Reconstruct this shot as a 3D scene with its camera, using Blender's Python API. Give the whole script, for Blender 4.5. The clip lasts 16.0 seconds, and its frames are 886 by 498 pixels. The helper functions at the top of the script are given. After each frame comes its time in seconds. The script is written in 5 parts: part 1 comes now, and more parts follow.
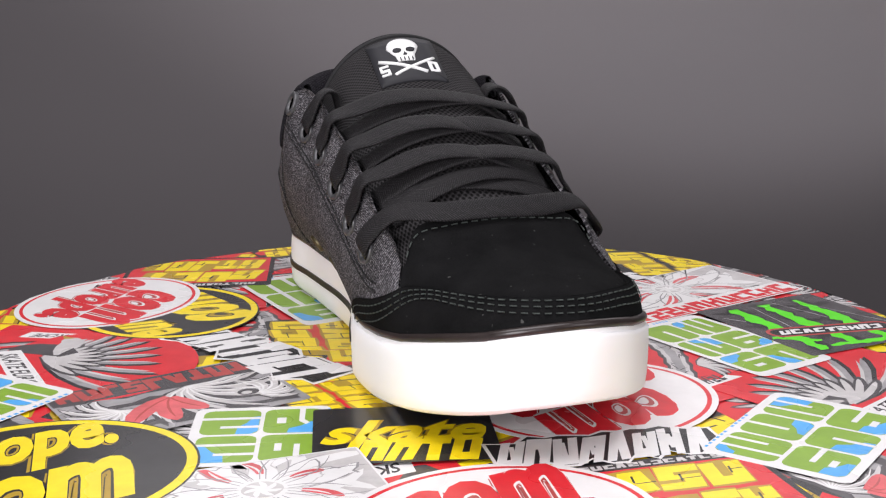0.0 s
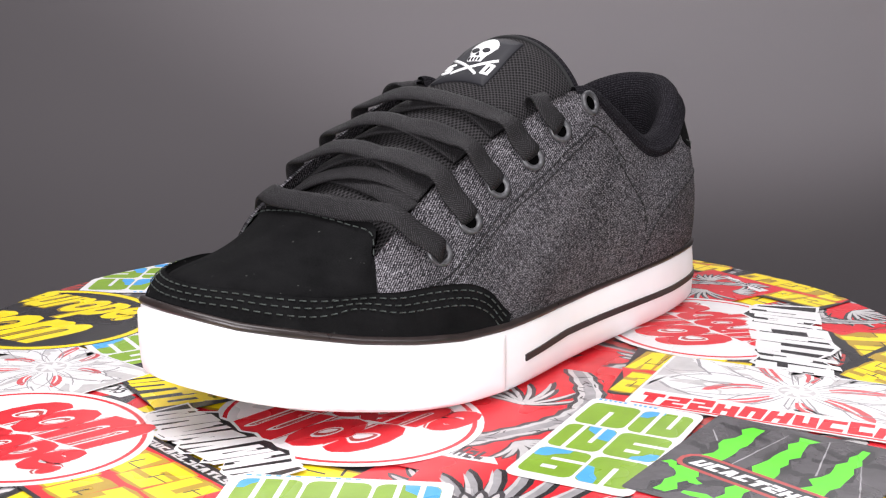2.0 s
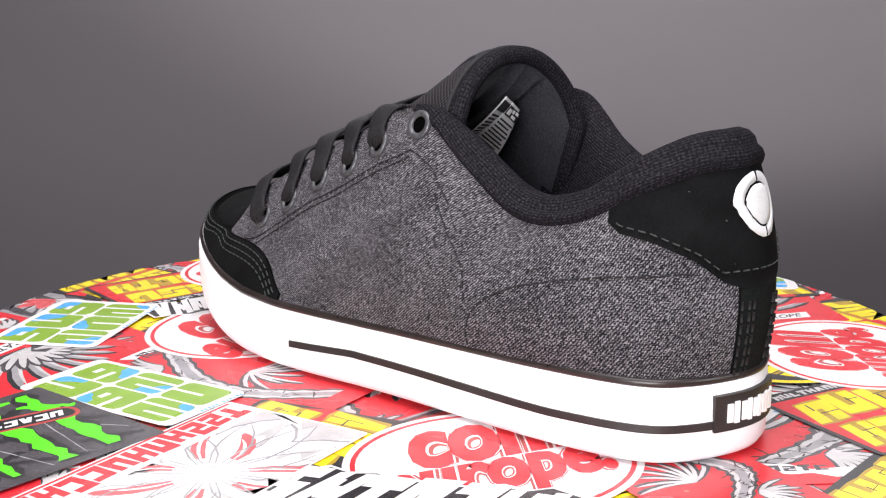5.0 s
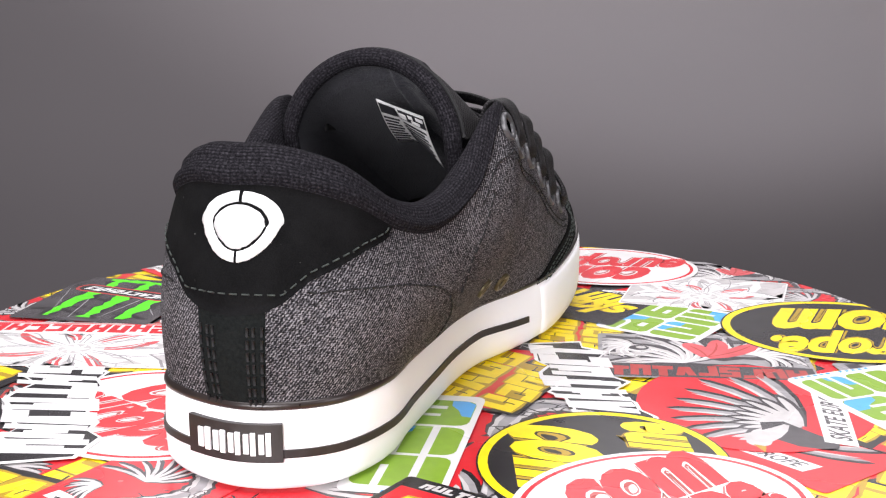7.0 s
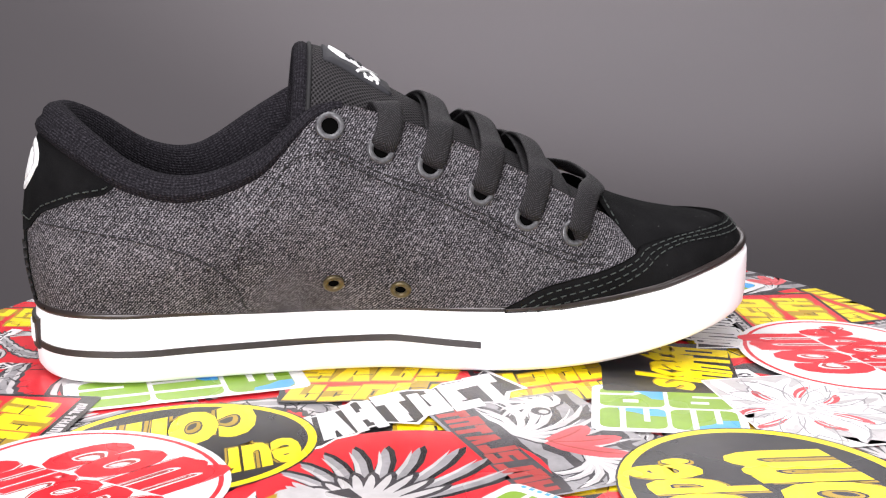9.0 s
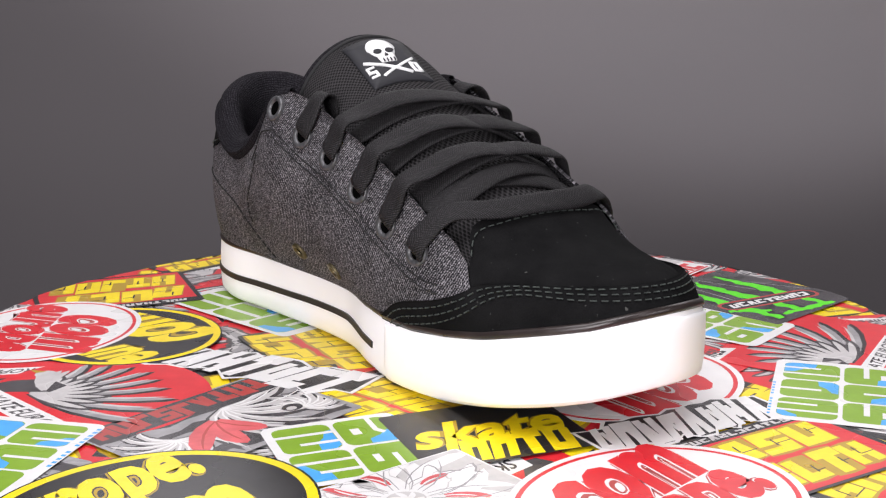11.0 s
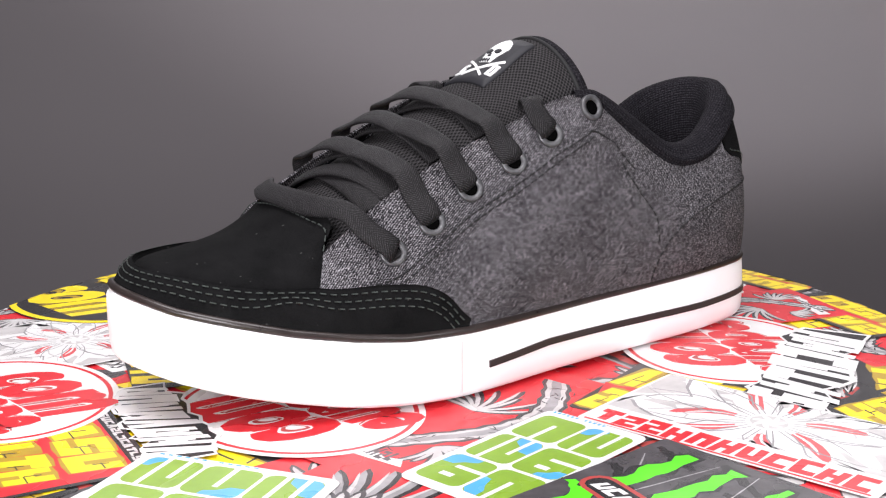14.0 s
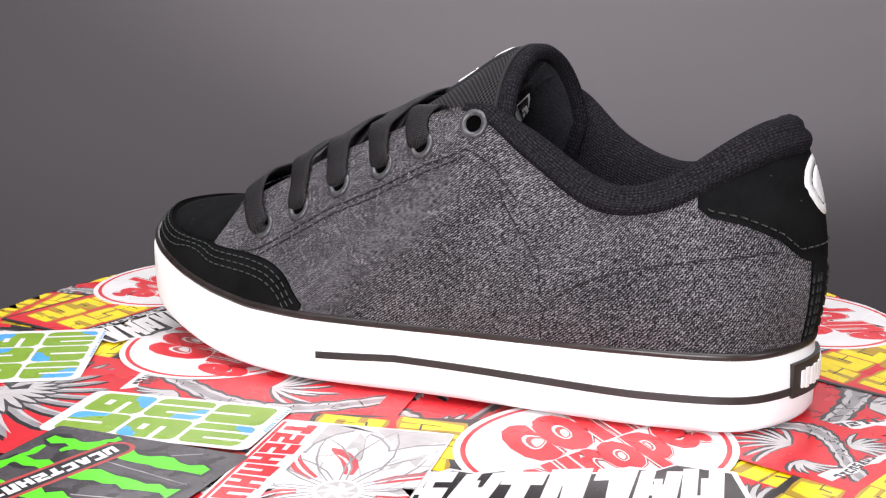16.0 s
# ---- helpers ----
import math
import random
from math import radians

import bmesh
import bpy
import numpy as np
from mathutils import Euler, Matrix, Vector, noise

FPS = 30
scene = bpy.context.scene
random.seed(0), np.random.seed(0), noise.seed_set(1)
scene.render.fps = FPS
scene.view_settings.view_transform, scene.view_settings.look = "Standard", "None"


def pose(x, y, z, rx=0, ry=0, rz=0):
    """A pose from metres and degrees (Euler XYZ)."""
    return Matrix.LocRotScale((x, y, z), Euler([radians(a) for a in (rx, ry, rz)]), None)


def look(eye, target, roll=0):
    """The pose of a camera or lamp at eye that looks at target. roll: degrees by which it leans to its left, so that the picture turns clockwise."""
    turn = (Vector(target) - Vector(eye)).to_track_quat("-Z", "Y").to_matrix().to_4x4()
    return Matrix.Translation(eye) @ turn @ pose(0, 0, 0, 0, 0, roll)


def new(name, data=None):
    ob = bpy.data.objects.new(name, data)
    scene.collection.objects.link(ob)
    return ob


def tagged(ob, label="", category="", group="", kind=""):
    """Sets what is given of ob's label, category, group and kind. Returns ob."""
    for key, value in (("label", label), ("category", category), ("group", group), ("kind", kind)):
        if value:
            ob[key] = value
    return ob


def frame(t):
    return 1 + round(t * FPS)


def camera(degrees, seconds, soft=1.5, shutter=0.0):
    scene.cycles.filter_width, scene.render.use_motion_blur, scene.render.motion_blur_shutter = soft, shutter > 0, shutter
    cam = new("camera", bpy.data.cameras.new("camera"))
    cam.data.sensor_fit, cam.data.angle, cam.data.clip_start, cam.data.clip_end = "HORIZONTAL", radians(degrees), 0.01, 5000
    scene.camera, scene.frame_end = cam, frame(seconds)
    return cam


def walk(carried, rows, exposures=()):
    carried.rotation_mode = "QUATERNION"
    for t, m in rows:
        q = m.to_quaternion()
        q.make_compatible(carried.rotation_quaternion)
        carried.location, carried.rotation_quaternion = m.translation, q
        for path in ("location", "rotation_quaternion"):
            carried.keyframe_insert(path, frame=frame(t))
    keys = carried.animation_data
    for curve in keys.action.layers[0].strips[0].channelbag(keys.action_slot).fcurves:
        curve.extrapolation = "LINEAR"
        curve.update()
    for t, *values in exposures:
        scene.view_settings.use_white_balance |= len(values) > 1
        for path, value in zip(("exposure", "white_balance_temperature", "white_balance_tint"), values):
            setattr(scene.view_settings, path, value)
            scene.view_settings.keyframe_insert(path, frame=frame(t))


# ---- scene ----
TOP_Z = 0.42          # height of the turntable's face over the floor
cam = camera(38.90, 16.0, soft=1.2)
EYE = pose(0, -0.5, TOP_Z + 0.1547, 90 - 12.74, 0, -0.618) @ pose(0, 0, 0, 0, 0, -0.32)
walk(cam, [(0.0, EYE), (16.0, EYE)], [(0.0, -0.46), (0.5, -0.34), (1.0, -0.25), (2.2, -0.05), (3.0, 0.06), (5.5, -0.02), (7.0, 0.08), (8.5, 0.08), (9.0, 0.04), (11.3, -0.35), (12.5, -0.25), (13.8, -0.05), (15.0, -0.04), (16.0, -0.14)])

# seconds and degrees by which the turntable has turned
SPIN = [(0.0, -0.41), (0.5, 15.2), (1.0, 30.85), (1.5, 46.2), (2.0, 61.75), (2.5, 77.4), (3.0, 93.05), (3.2, 99.2),
        (5.3, 165.5), (5.5, 171.9), (6.0, 187.5), (6.5, 203.1), (7.0, 218.9), (7.5, 234.6), (8.0, 250.2), (8.5, 265.5),
        (9.0, 280.5), (9.2, 286.5), (11.5, 358.4), (12.0, 373.9), (12.5, 389.6), (13.0, 405.1), (13.5, 420.5),
        (14.0, 435.85), (14.5, 451.4), (15.0, 467.1), (15.5, 482.9), (16.0, 499.1)]


def angle(t):
    return float(np.interp(t, [r[0] for r in SPIN], [r[1] for r in SPIN]))


# ---- light ----
world = bpy.data.worlds.new("studio_dark")
world.use_nodes = True
scene.world = world
world.node_tree.nodes["Background"].inputs[0].default_value = (0.9, 0.92, 1.0, 1)
world.node_tree.nodes["Background"].inputs[1].default_value = 0.05


def area(name, eye, target, size, size_y, power, colour):
    lamp = bpy.data.lights.new(name, "AREA")
    lamp.shape, lamp.size, lamp.size_y, lamp.energy, lamp.color = "RECTANGLE", size, size_y, power, colour
    ob = new(name, lamp)
    ob.matrix_world = look(eye, target)
    return ob


area("softbox_top", (-0.10, -0.22, TOP_Z + 1.0), (0, 0, TOP_Z), 0.9, 0.7, 16.0, (1.0, 0.968, 1.0))
area("softbox_front", (-0.34, -1.15, TOP_Z + 0.27), (0, 0, TOP_Z + 0.05), 0.6, 0.6, 19.5, (1.0, 0.962, 0.996))
area("softbox_side", (0.9, -0.7, TOP_Z + 0.5), (0, 0, TOP_Z + 0.05), 0.5, 0.6, 4.8, (1.0, 0.968, 1.0))
# added unseen lamp: its reflection lays pale glare over the stickers
area("added_back_area", (0.15, 1.0, TOP_Z + 0.75), (0, -0.1, TOP_Z), 1.3, 0.35, 6.0, (1.0, 0.968, 1.0))
# added unseen spots: their soft cone edges fade the lower backdrop to dark
for x, power in ((0.45, 39.0), (-0.42, 5.0)):
    spot = bpy.data.lights.new("background_light", "SPOT")
    spot.energy, spot.spot_size, spot.spot_blend, spot.shadow_soft_size, spot.color = power, radians(113), 0.30, 0.05, (1.0, 0.96, 0.975)
    spot_ob = new("background_light", spot)
    spot_ob.matrix_world = look((x, 0.3, TOP_Z + 0.34), (x, 1.3, TOP_Z + 0.80))


# ---- materials ----
class Nodes:
    def __init__(self, name):
        self.m = bpy.data.materials.new(name)
        self.m.use_nodes = True
        self.t = self.m.node_tree
        self.b = self.t.nodes["Principled BSDF"]

    def n(self, kind, **sets):
        node = self.t.nodes.new(kind)
        for key, value in sets.items():
            node.inputs[key.replace("_", " ")].default_value = value
        return node

    def l(self, a, b):
        self.t.links.new(a, b)

    def coord(self, kind="Object", scale=(1, 1, 1), turn=0.0):
        c, mp = self.n("ShaderNodeTexCoord"), self.n("ShaderNodeMapping")
        mp.inputs["Scale"].default_value = scale
        mp.inputs["Rotation"].default_value = (0, 0, radians(turn))
        self.l(c.outputs[kind], mp.inputs[0])
        return mp.outputs[0]

    def noise(self, vec, scale, detail=3.0, rough=0.5):
        node = self.n("ShaderNodeTexNoise", Scale=scale, Detail=detail, Roughness=rough)
        self.l(vec, node.inputs["Vector"])
        return node.outputs[0]

    def ramp(self, fac, *stops):
        node = self.n("ShaderNodeValToRGB")
        while len(node.color_ramp.elements) < len(stops):
            node.color_ramp.elements.new(0.5)
        for e, (p, c) in zip(node.color_ramp.elements, stops):
            e.position, e.color = p, (*c, 1) if len(c) == 3 else c
        self.l(fac, node.inputs[0])
        return node.outputs[0]

    def math(self, op, a, b):
        node = self.n("ShaderNodeMath")
        node.operation = op
        for i, v in enumerate((a, b)):
            if isinstance(v, (int, float)):
                node.inputs[i].default_value = v
            else:
                self.l(v, node.inputs[i])
        return node.outputs[0]

    def bump(self, height, strength=0.3, distance=0.001):
        node = self.n("ShaderNodeBump", Strength=strength, Distance=distance)
        self.l(height, node.inputs["Height"])
        self.l(node.outputs[0], self.b.inputs["Normal"])

    def set(self, **sets):
        for key, value in sets.items():
            self.b.inputs[key.replace("_", " ")].default_value = value
        return self.m


def grey(v):
    return (v, v, v)


def cloth(name, dark, light, scale, rough=0.9, sheen=0.0, bump=0.4):
    """Fine-grained cloth or suede: soft mottling, fibre grain and relief."""
    k = Nodes(name)
    o = k.coord()
    fine, wide = k.noise(o, scale, 4, 0.7), k.noise(o, 60, 3)
    k.l(k.ramp(k.math("ADD", k.math("MULTIPLY", fine, 0.7), k.math("MULTIPLY", wide, 0.3)), (0.3, dark), (0.72, light)), k.b.inputs["Base Color"])
    k.bump(fine, bump, 0.0006)
    return k.set(Roughness=rough, Sheen_Weight=sheen, Sheen_Roughness=0.4, Specular_IOR_Level=0.06)


def denim_material():
    """Black heather twill: pale weft flecks on a diagonal over a black warp, in the cloth's own uv metres."""
    k = Nodes("heather_denim")
    weft = k.noise(k.coord("UV", (690, 2200, 1)), 1.0, 1.5, 0.55)
    warp = k.noise(k.coord("UV", (2350, 460, 1)), 1.0, 1.5, 0.55)
    slub = k.noise(k.coord("UV", (170, 520, 1)), 1.0, 3, 0.6)
    patch = k.noise(k.coord("UV"), 45, 3, 0.6)
    twill = k.n("ShaderNodeTexWave", Scale=1.0, Distortion=3.0, Detail=2.0)
    twill.inputs["Detail Scale"].default_value = 1.5
    k.l(k.coord("UV", (520, 420, 1), 0), twill.inputs["Vector"])
    twill.wave_type, twill.bands_direction = "BANDS", "DIAGONAL"
    mix = k.math("ADD", k.math("MULTIPLY", weft, 0.40), k.math("MULTIPLY", warp, 0.29))
    mix = k.math("ADD", mix, k.math("MULTIPLY", twill.outputs["Fac"], 0.115))
    mix = k.math("ADD", mix, k.math("ADD", k.math("MULTIPLY", slub, 0.12), k.math("MULTIPLY", patch, 0.10)))
    k.l(k.ramp(mix, (0.43, (0.0060, 0.0057, 0.0069)), (0.495, (0.028, 0.0265, 0.0298)), (0.545, (0.088, 0.0835, 0.092)), (0.64, (0.29, 0.277, 0.297))), k.b.inputs["Base Color"])
    k.bump(mix, 0.15, 0.0005)
    return k.set(Roughness=0.92, Specular_IOR_Level=0.15)


def mesh_material():
    """Open black spacer mesh of the tongue: a lattice of round holes."""
    k = Nodes("tongue_mesh")
    v = k.n("ShaderNodeTexVoronoi", Scale=1.0, Randomness=0.05)
    k.l(k.coord("UV", (590, 700, 1), 40), v.inputs["Vector"])
    k.l(k.ramp(v.outputs["Distance"], (0.22, grey(0.0010)), (0.58, (0.046, 0.043, 0.046))), k.b.inputs["Base Color"])
    k.bump(v.outputs["Distance"], 0.8, 0.0012)
    return k.set(Roughness=0.85, Specular_IOR_Level=0.2)


def lace_material():
    """Flat woven lace: chevron ribs along the uv length."""
    k = Nodes("woven_lace")
    sep, com = k.n("ShaderNodeSeparateXYZ"), k.n("ShaderNodeCombineXYZ")
    k.l(k.coord("UV", (1, 1, 1)), sep.inputs[0])
    k.l(k.math("MULTIPLY", sep.outputs[0], 640.0), com.inputs[0])
    k.l(k.math("MULTIPLY", k.math("ABSOLUTE", sep.outputs[1], 0.0), 560.0), com.inputs[1])
    a = k.n("ShaderNodeTexWave", Scale=1.0, Distortion=2.2, Detail=2.0)
    a.bands_direction = "DIAGONAL"
    k.l(com.outputs[0], a.inputs["Vector"])
    c = k.n("ShaderNodeTexVoronoi", Scale=1.0, Randomness=0.35)
    k.l(k.coord("UV", (1050, 1250, 1), 30), c.inputs["Vector"])
    fuzz = k.noise(k.coord("UV"), 2600, 2, 0.6)
    f = k.math("ADD", k.math("MULTIPLY", a.outputs["Fac"], 0.34), k.math("SUBTRACT", k.math("MULTIPLY", fuzz, 0.62), k.math("MULTIPLY", c.outputs["Distance"], 0.45)))
    k.l(k.ramp(f, (0.06, (0.0014, 0.0013, 0.0015)), (0.32, (0.0070, 0.0064, 0.0072)), (0.60, (0.042, 0.0385, 0.0428))), k.b.inputs["Base Color"])
    k.bump(f, 0.55, 0.0006)
    return k.set(Roughness=0.70, Specular_IOR_Level=0.28)


def suede_material():
    """Matt black suede: soft brushed mottling, fine nap and a few specks of lint."""
    k = Nodes("black_suede")
    o = k.coord()
    nap, brush = k.noise(o, 2200, 4, 0.7), k.noise(o, 75, 4, 0.6)
    lint = k.ramp(k.noise(o, 520, 1, 0.4), (0.765, grey(0.0)), (0.80, grey(1.0)))
    f = k.math("ADD", k.math("MULTIPLY", nap, 0.55), k.math("MULTIPLY", brush, 0.45))
    base = k.ramp(f, (0.32, (0.0022, 0.0023, 0.0025)), (0.70, (0.0115, 0.0115, 0.0120)))
    mix = k.n("ShaderNodeMix")
    mix.data_type = "RGBA"
    k.l(lint, mix.inputs[0])
    k.l(base, mix.inputs[6])
    mix.inputs[7].default_value = (0.06, 0.06, 0.058, 1)
    k.l(mix.outputs[2], k.b.inputs["Base Color"])
    k.bump(f, 0.4, 0.0006)
    return k.set(Roughness=0.95, Specular_IOR_Level=0.06)


def knit_material():
    """Charcoal knit of collar and bindings: fine rows of loops along the uv length."""
    k = Nodes("charcoal_knit")
    loops = k.n("ShaderNodeTexVoronoi", Scale=1.0, Randomness=0.30)
    k.l(k.coord("UV", (620, 900, 1)), loops.inputs["Vector"])
    rows = k.n("ShaderNodeTexWave", Scale=1.0, Distortion=1.2, Detail=1.0)
    rows.bands_direction = "Y"
    k.l(k.coord("UV", (300, 285, 1)), rows.inputs["Vector"])
    fuzz = k.noise(k.coord("Object"), 1500, 3, 0.65)
    f = k.math("ADD", k.math("MULTIPLY", rows.outputs["Fac"], 0.13), k.math("SUBTRACT", k.math("MULTIPLY", fuzz, 0.92), k.math("MULTIPLY", loops.outputs["Distance"], 0.40)))
    k.l(k.ramp(f, (0.05, (0.0028, 0.0027, 0.0034)), (0.35, (0.0120, 0.0112, 0.0136)), (0.62, (0.042, 0.039, 0.046))), k.b.inputs["Base Color"])
    k.bump(f, 0.9, 0.0008)
    return k.set(Roughness=0.95, Specular_IOR_Level=0.06)


def plain(name, colour, rough=0.5, vary=0.12, scale=40.0, metal=0.0, bump=0.05):
    k = Nodes(name)
    f = k.noise(k.coord(), scale, 5, 0.6)
    lo, hi = [c * (1 - vary) for c in colour], [min(1, c * (1 + vary)) for c in colour]
    k.l(k.ramp(f, (0.3, tuple(lo)), (0.7, tuple(hi))), k.b.inputs["Base Color"])
    k.l(k.ramp(f, (0.3, grey(max(0, rough - 0.06))), (0.7, grey(min(1, rough + 0.06)))), k.b.inputs["Roughness"])
    if bump:
        k.bump(f, bump, 0.001)
    return k.set(Metallic=metal)


DENIM, MESH, LACE = denim_material(), mesh_material(), lace_material()
SUEDE = suede_material()
STRIP = cloth("black_webbing", (0.004, 0.005, 0.005), (0.016, 0.018, 0.018), 900, 0.85)
LINING = knit_material()
PALE_LINING = cloth("slate_lining", (0.012, 0.013, 0.016), (0.060, 0.060, 0.070), 1100, 0.95, 0.1, 0.9)
DARK_LINING = cloth("black_lining", (0.003, 0.003, 0.0035), (0.012, 0.012, 0.014), 900, 0.95, 0.0, 0.8)
INSOLE = cloth("grey_insole", grey(0.10), grey(0.2), 800, 0.9)
RUBBER = plain("white_rubber", (0.92, 0.915, 0.925), 0.55, 0.02, 30, bump=0.02)
BLACK_RUBBER = plain("black_rubber", (0.022, 0.018, 0.018), 0.5, 0.3, 300)
PIPING = plain("brown_black_piping", (0.025, 0.019, 0.018), 0.32, 0.3, 120)
THREAD = plain("grey_thread", (0.034, 0.042, 0.038), 0.8, 0.3, 400)
DARK_THREAD = plain("black_thread", (0.006, 0.006, 0.007), 0.8, 0.3, 400)
EYELET = plain("grey_enamel", (0.085, 0.085, 0.090), 0.38, 0.35, 700, metal=0.3)
BRASS = plain("aged_brass", (0.11, 0.09, 0.05), 0.42, 0.3, 300, metal=0.7)
HOLE = plain("hole_shade", (0.002, 0.002, 0.002), 0.9, 0.1)
HOLE.node_tree.nodes["Principled BSDF"].inputs["Specular IOR Level"].default_value = 0.0
EMBROIDERY = cloth("white_embroidery", grey(0.62), grey(0.85), 1800, 0.8)
LABEL_BLACK = plain("label_black", (0.012, 0.012, 0.016), 0.7, 0.3, 500)
TAG_GREY = cloth("printed_tag", grey(0.45), grey(0.75), 700, 0.8)


# ---- geometry helpers ----
def part(name, verts, faces, mat, parent=None, label="", uvs=None, smooth=True):
    """One mesh object under a thing or part."""
    me = bpy.data.meshes.new(name)
    me.from_pydata([tuple(map(float, v)) for v in verts], [], [tuple(map(int, f)) for f in faces])
    me.materials.append(mat)
    if smooth:
        me.shade_smooth()
    if uvs is not None:
        layer = me.uv_layers.new(name="cloth")
        idx = np.empty(len(me.loops), dtype=np.int64)
        me.loops.foreach_get("vertex_index", idx)
        layer.data.foreach_set("uv", np.asarray(uvs, dtype=np.float32)[idx].ravel())
    ob = new(name, me)
    if parent is not None:
        ob.parent = parent
    if label:
        tagged(ob, label)
    return ob


def grid_faces(rows, cols, close_r=False, close_c=False, flip=False):
    f = []
    for i in range(rows if close_r else rows - 1):
        for j in range(cols if close_c else cols - 1):
            a, b = i * cols + j, i * cols + (j + 1) % cols
            c, d = ((i + 1) % rows) * cols + (j + 1) % cols, ((i + 1) % rows) * cols + j
            f.append((a, d, c, b) if flip else (a, b, c, d))
    return f


def merge(*pieces):
    verts, faces = [], []
    for v, f in pieces:
        n = len(verts)
        verts += [tuple(p) for p in v]
        faces += [tuple(i + n for i in q) for q in f]
    return verts, faces


def spline(points, s, closed=False):
    """Catmull-Rom through the points at the parameters s (0, 1, 2 ... at the points)."""
    p, s = np.asarray(points, float), np.asarray(s, float)
    n = len(p)
    i = np.floor(s).astype(int)
    if not closed:
        i = np.clip(i, 0, n - 2)
    f = (s - i)[..., None]
    if closed:
        a, b, c, d = p[(i - 1) % n], p[i % n], p[(i + 1) % n], p[(i + 2) % n]
    else:
        b, c = p[i], p[i + 1]
        a = np.where((i > 0)[..., None], p[np.maximum(i - 1, 0)], 2 * b - c)
        d = np.where((i < n - 2)[..., None], p[np.minimum(i + 2, n - 1)], 2 * c - b)
    return b + 0.5 * f * (c - a + f * (2 * a - 5 * b + 4 * c - d + f * (3 * (b - c) + d - a)))


def unit(v):
    return v / (np.linalg.norm(v, axis=-1, keepdims=True) + 1e-12)


def tube(path, radius, sides=8, closed=False, flat=1.0, up=None):
    """Sweep of an ellipse along a path: radius across, radius * flat along the up direction."""
    p = np.asarray(path, float)
    tan = np.roll(p, -1, 0) - np.roll(p, 1, 0) if closed else np.gradient(p, axis=0)
    tan = unit(tan)
    up = np.broadcast_to(np.array([0, 0, 1.0]) if up is None else up, p.shape)
    side = unit(np.cross(tan, up))
    top = np.cross(side, tan)
    a = np.linspace(0, 2 * np.pi, sides, endpoint=False)
    r = np.broadcast_to(radius, len(p))[:, None, None]
    v = p[:, None] + r * (np.cos(a)[None, :, None] * side[:, None] + flat * np.sin(a)[None, :, None] * top[:, None])
    f = grid_faces(len(p), sides, close_r=closed, close_c=True)
    if not closed:
        f += [tuple(range(sides)), tuple(range((len(p) - 1) * sides, len(p) * sides))[::-1]]
    return v.reshape(-1, 3), f


def empty(name, label, category, group=""):
    return tagged(new(name), label, category, group)


# ---- setting ----
WALL = plain("grey_backdrop_paint", (0.151, 0.139, 0.1465), 0.85, 0.03, 3.0, bump=0.0)
DARK = plain("dark_studio", (0.06, 0.058, 0.06), 0.8, 0.2, 2.0, bump=0.0)


def slab(name, lo, hi, mat, label):
    (x0, y0, z0), (x1, y1, z1) = lo, hi
    v = [(x, y, z) for z in (z0, z1) for x, y in ((x0, y0), (x1, y0), (x1, y1), (x0, y1))]
    f = [(3, 2, 1, 0), (4, 5, 6, 7), (0, 1, 5, 4), (1, 2, 6, 5), (2, 3, 7, 6), (3, 0, 4, 7)]
    return tagged(part(name, v, f, mat, smooth=False), label, "", "", "structure")


slab("floor", (-2.2, -2.2, -0.1), (2.2, 1.5, 0.0), DARK, "dark matt studio floor")
slab("wall_north", (-2.2, 1.3, 0.0), (2.2, 1.5, 2.4), WALL, "smooth grey painted studio backdrop wall")
slab("wall_south", (-2.2, -2.4, 0.0), (2.2, -2.2, 2.4), DARK, "dark studio wall")
slab("wall_east", (2.2, -2.4, 0.0), (2.4, 1.5, 2.4), DARK, "dark studio wall")
slab("wall_west", (-2.4, -2.4, 0.0), (-2.2, 1.5, 2.4), DARK, "dark studio wall")
slab("ceiling", (-2.4, -2.4, 2.4), (2.4, 1.5, 2.5), DARK, "dark studio ceiling")

# ---- turntable ----
DISC_R = 0.2116
turntable = empty("turntable", "round turntable covered with colourful overlapping skate stickers", "turntable")
turntable.location = (0, 0, TOP_Z)


def lathe(profile, n=128):
    a = np.linspace(0, 2 * np.pi, n, endpoint=False)
    v = [(r * math.cos(t), r * math.sin(t), z) for r, z in profile for t in a]
    f = grid_faces(len(profile), n, close_c=True)
    return v, f + [tuple(range(n))[::-1], tuple(range((len(profile) - 1) * n, len(profile) * n))]


BOARD = plain("grey_board", (0.30, 0.30, 0.31), 0.35, 0.15, 60)
v, f = lathe([(DISC_R - 0.004, -0.016), (DISC_R, -0.015), (DISC_R, -0.0026), (DISC_R - 0.0006, -0.0018)])
part("disc", v, f, BOARD, turntable)
base = empty("pedestal", "dark round pedestal under the turntable", "pedestal")
v, f = lathe([(0.15, 0), (0.15, 0.012), (0.06, 0.02), (0.06, TOP_Z - 0.03), (0.10, TOP_Z - 0.0165)], 64)
part("column", v, f, DARK, base)

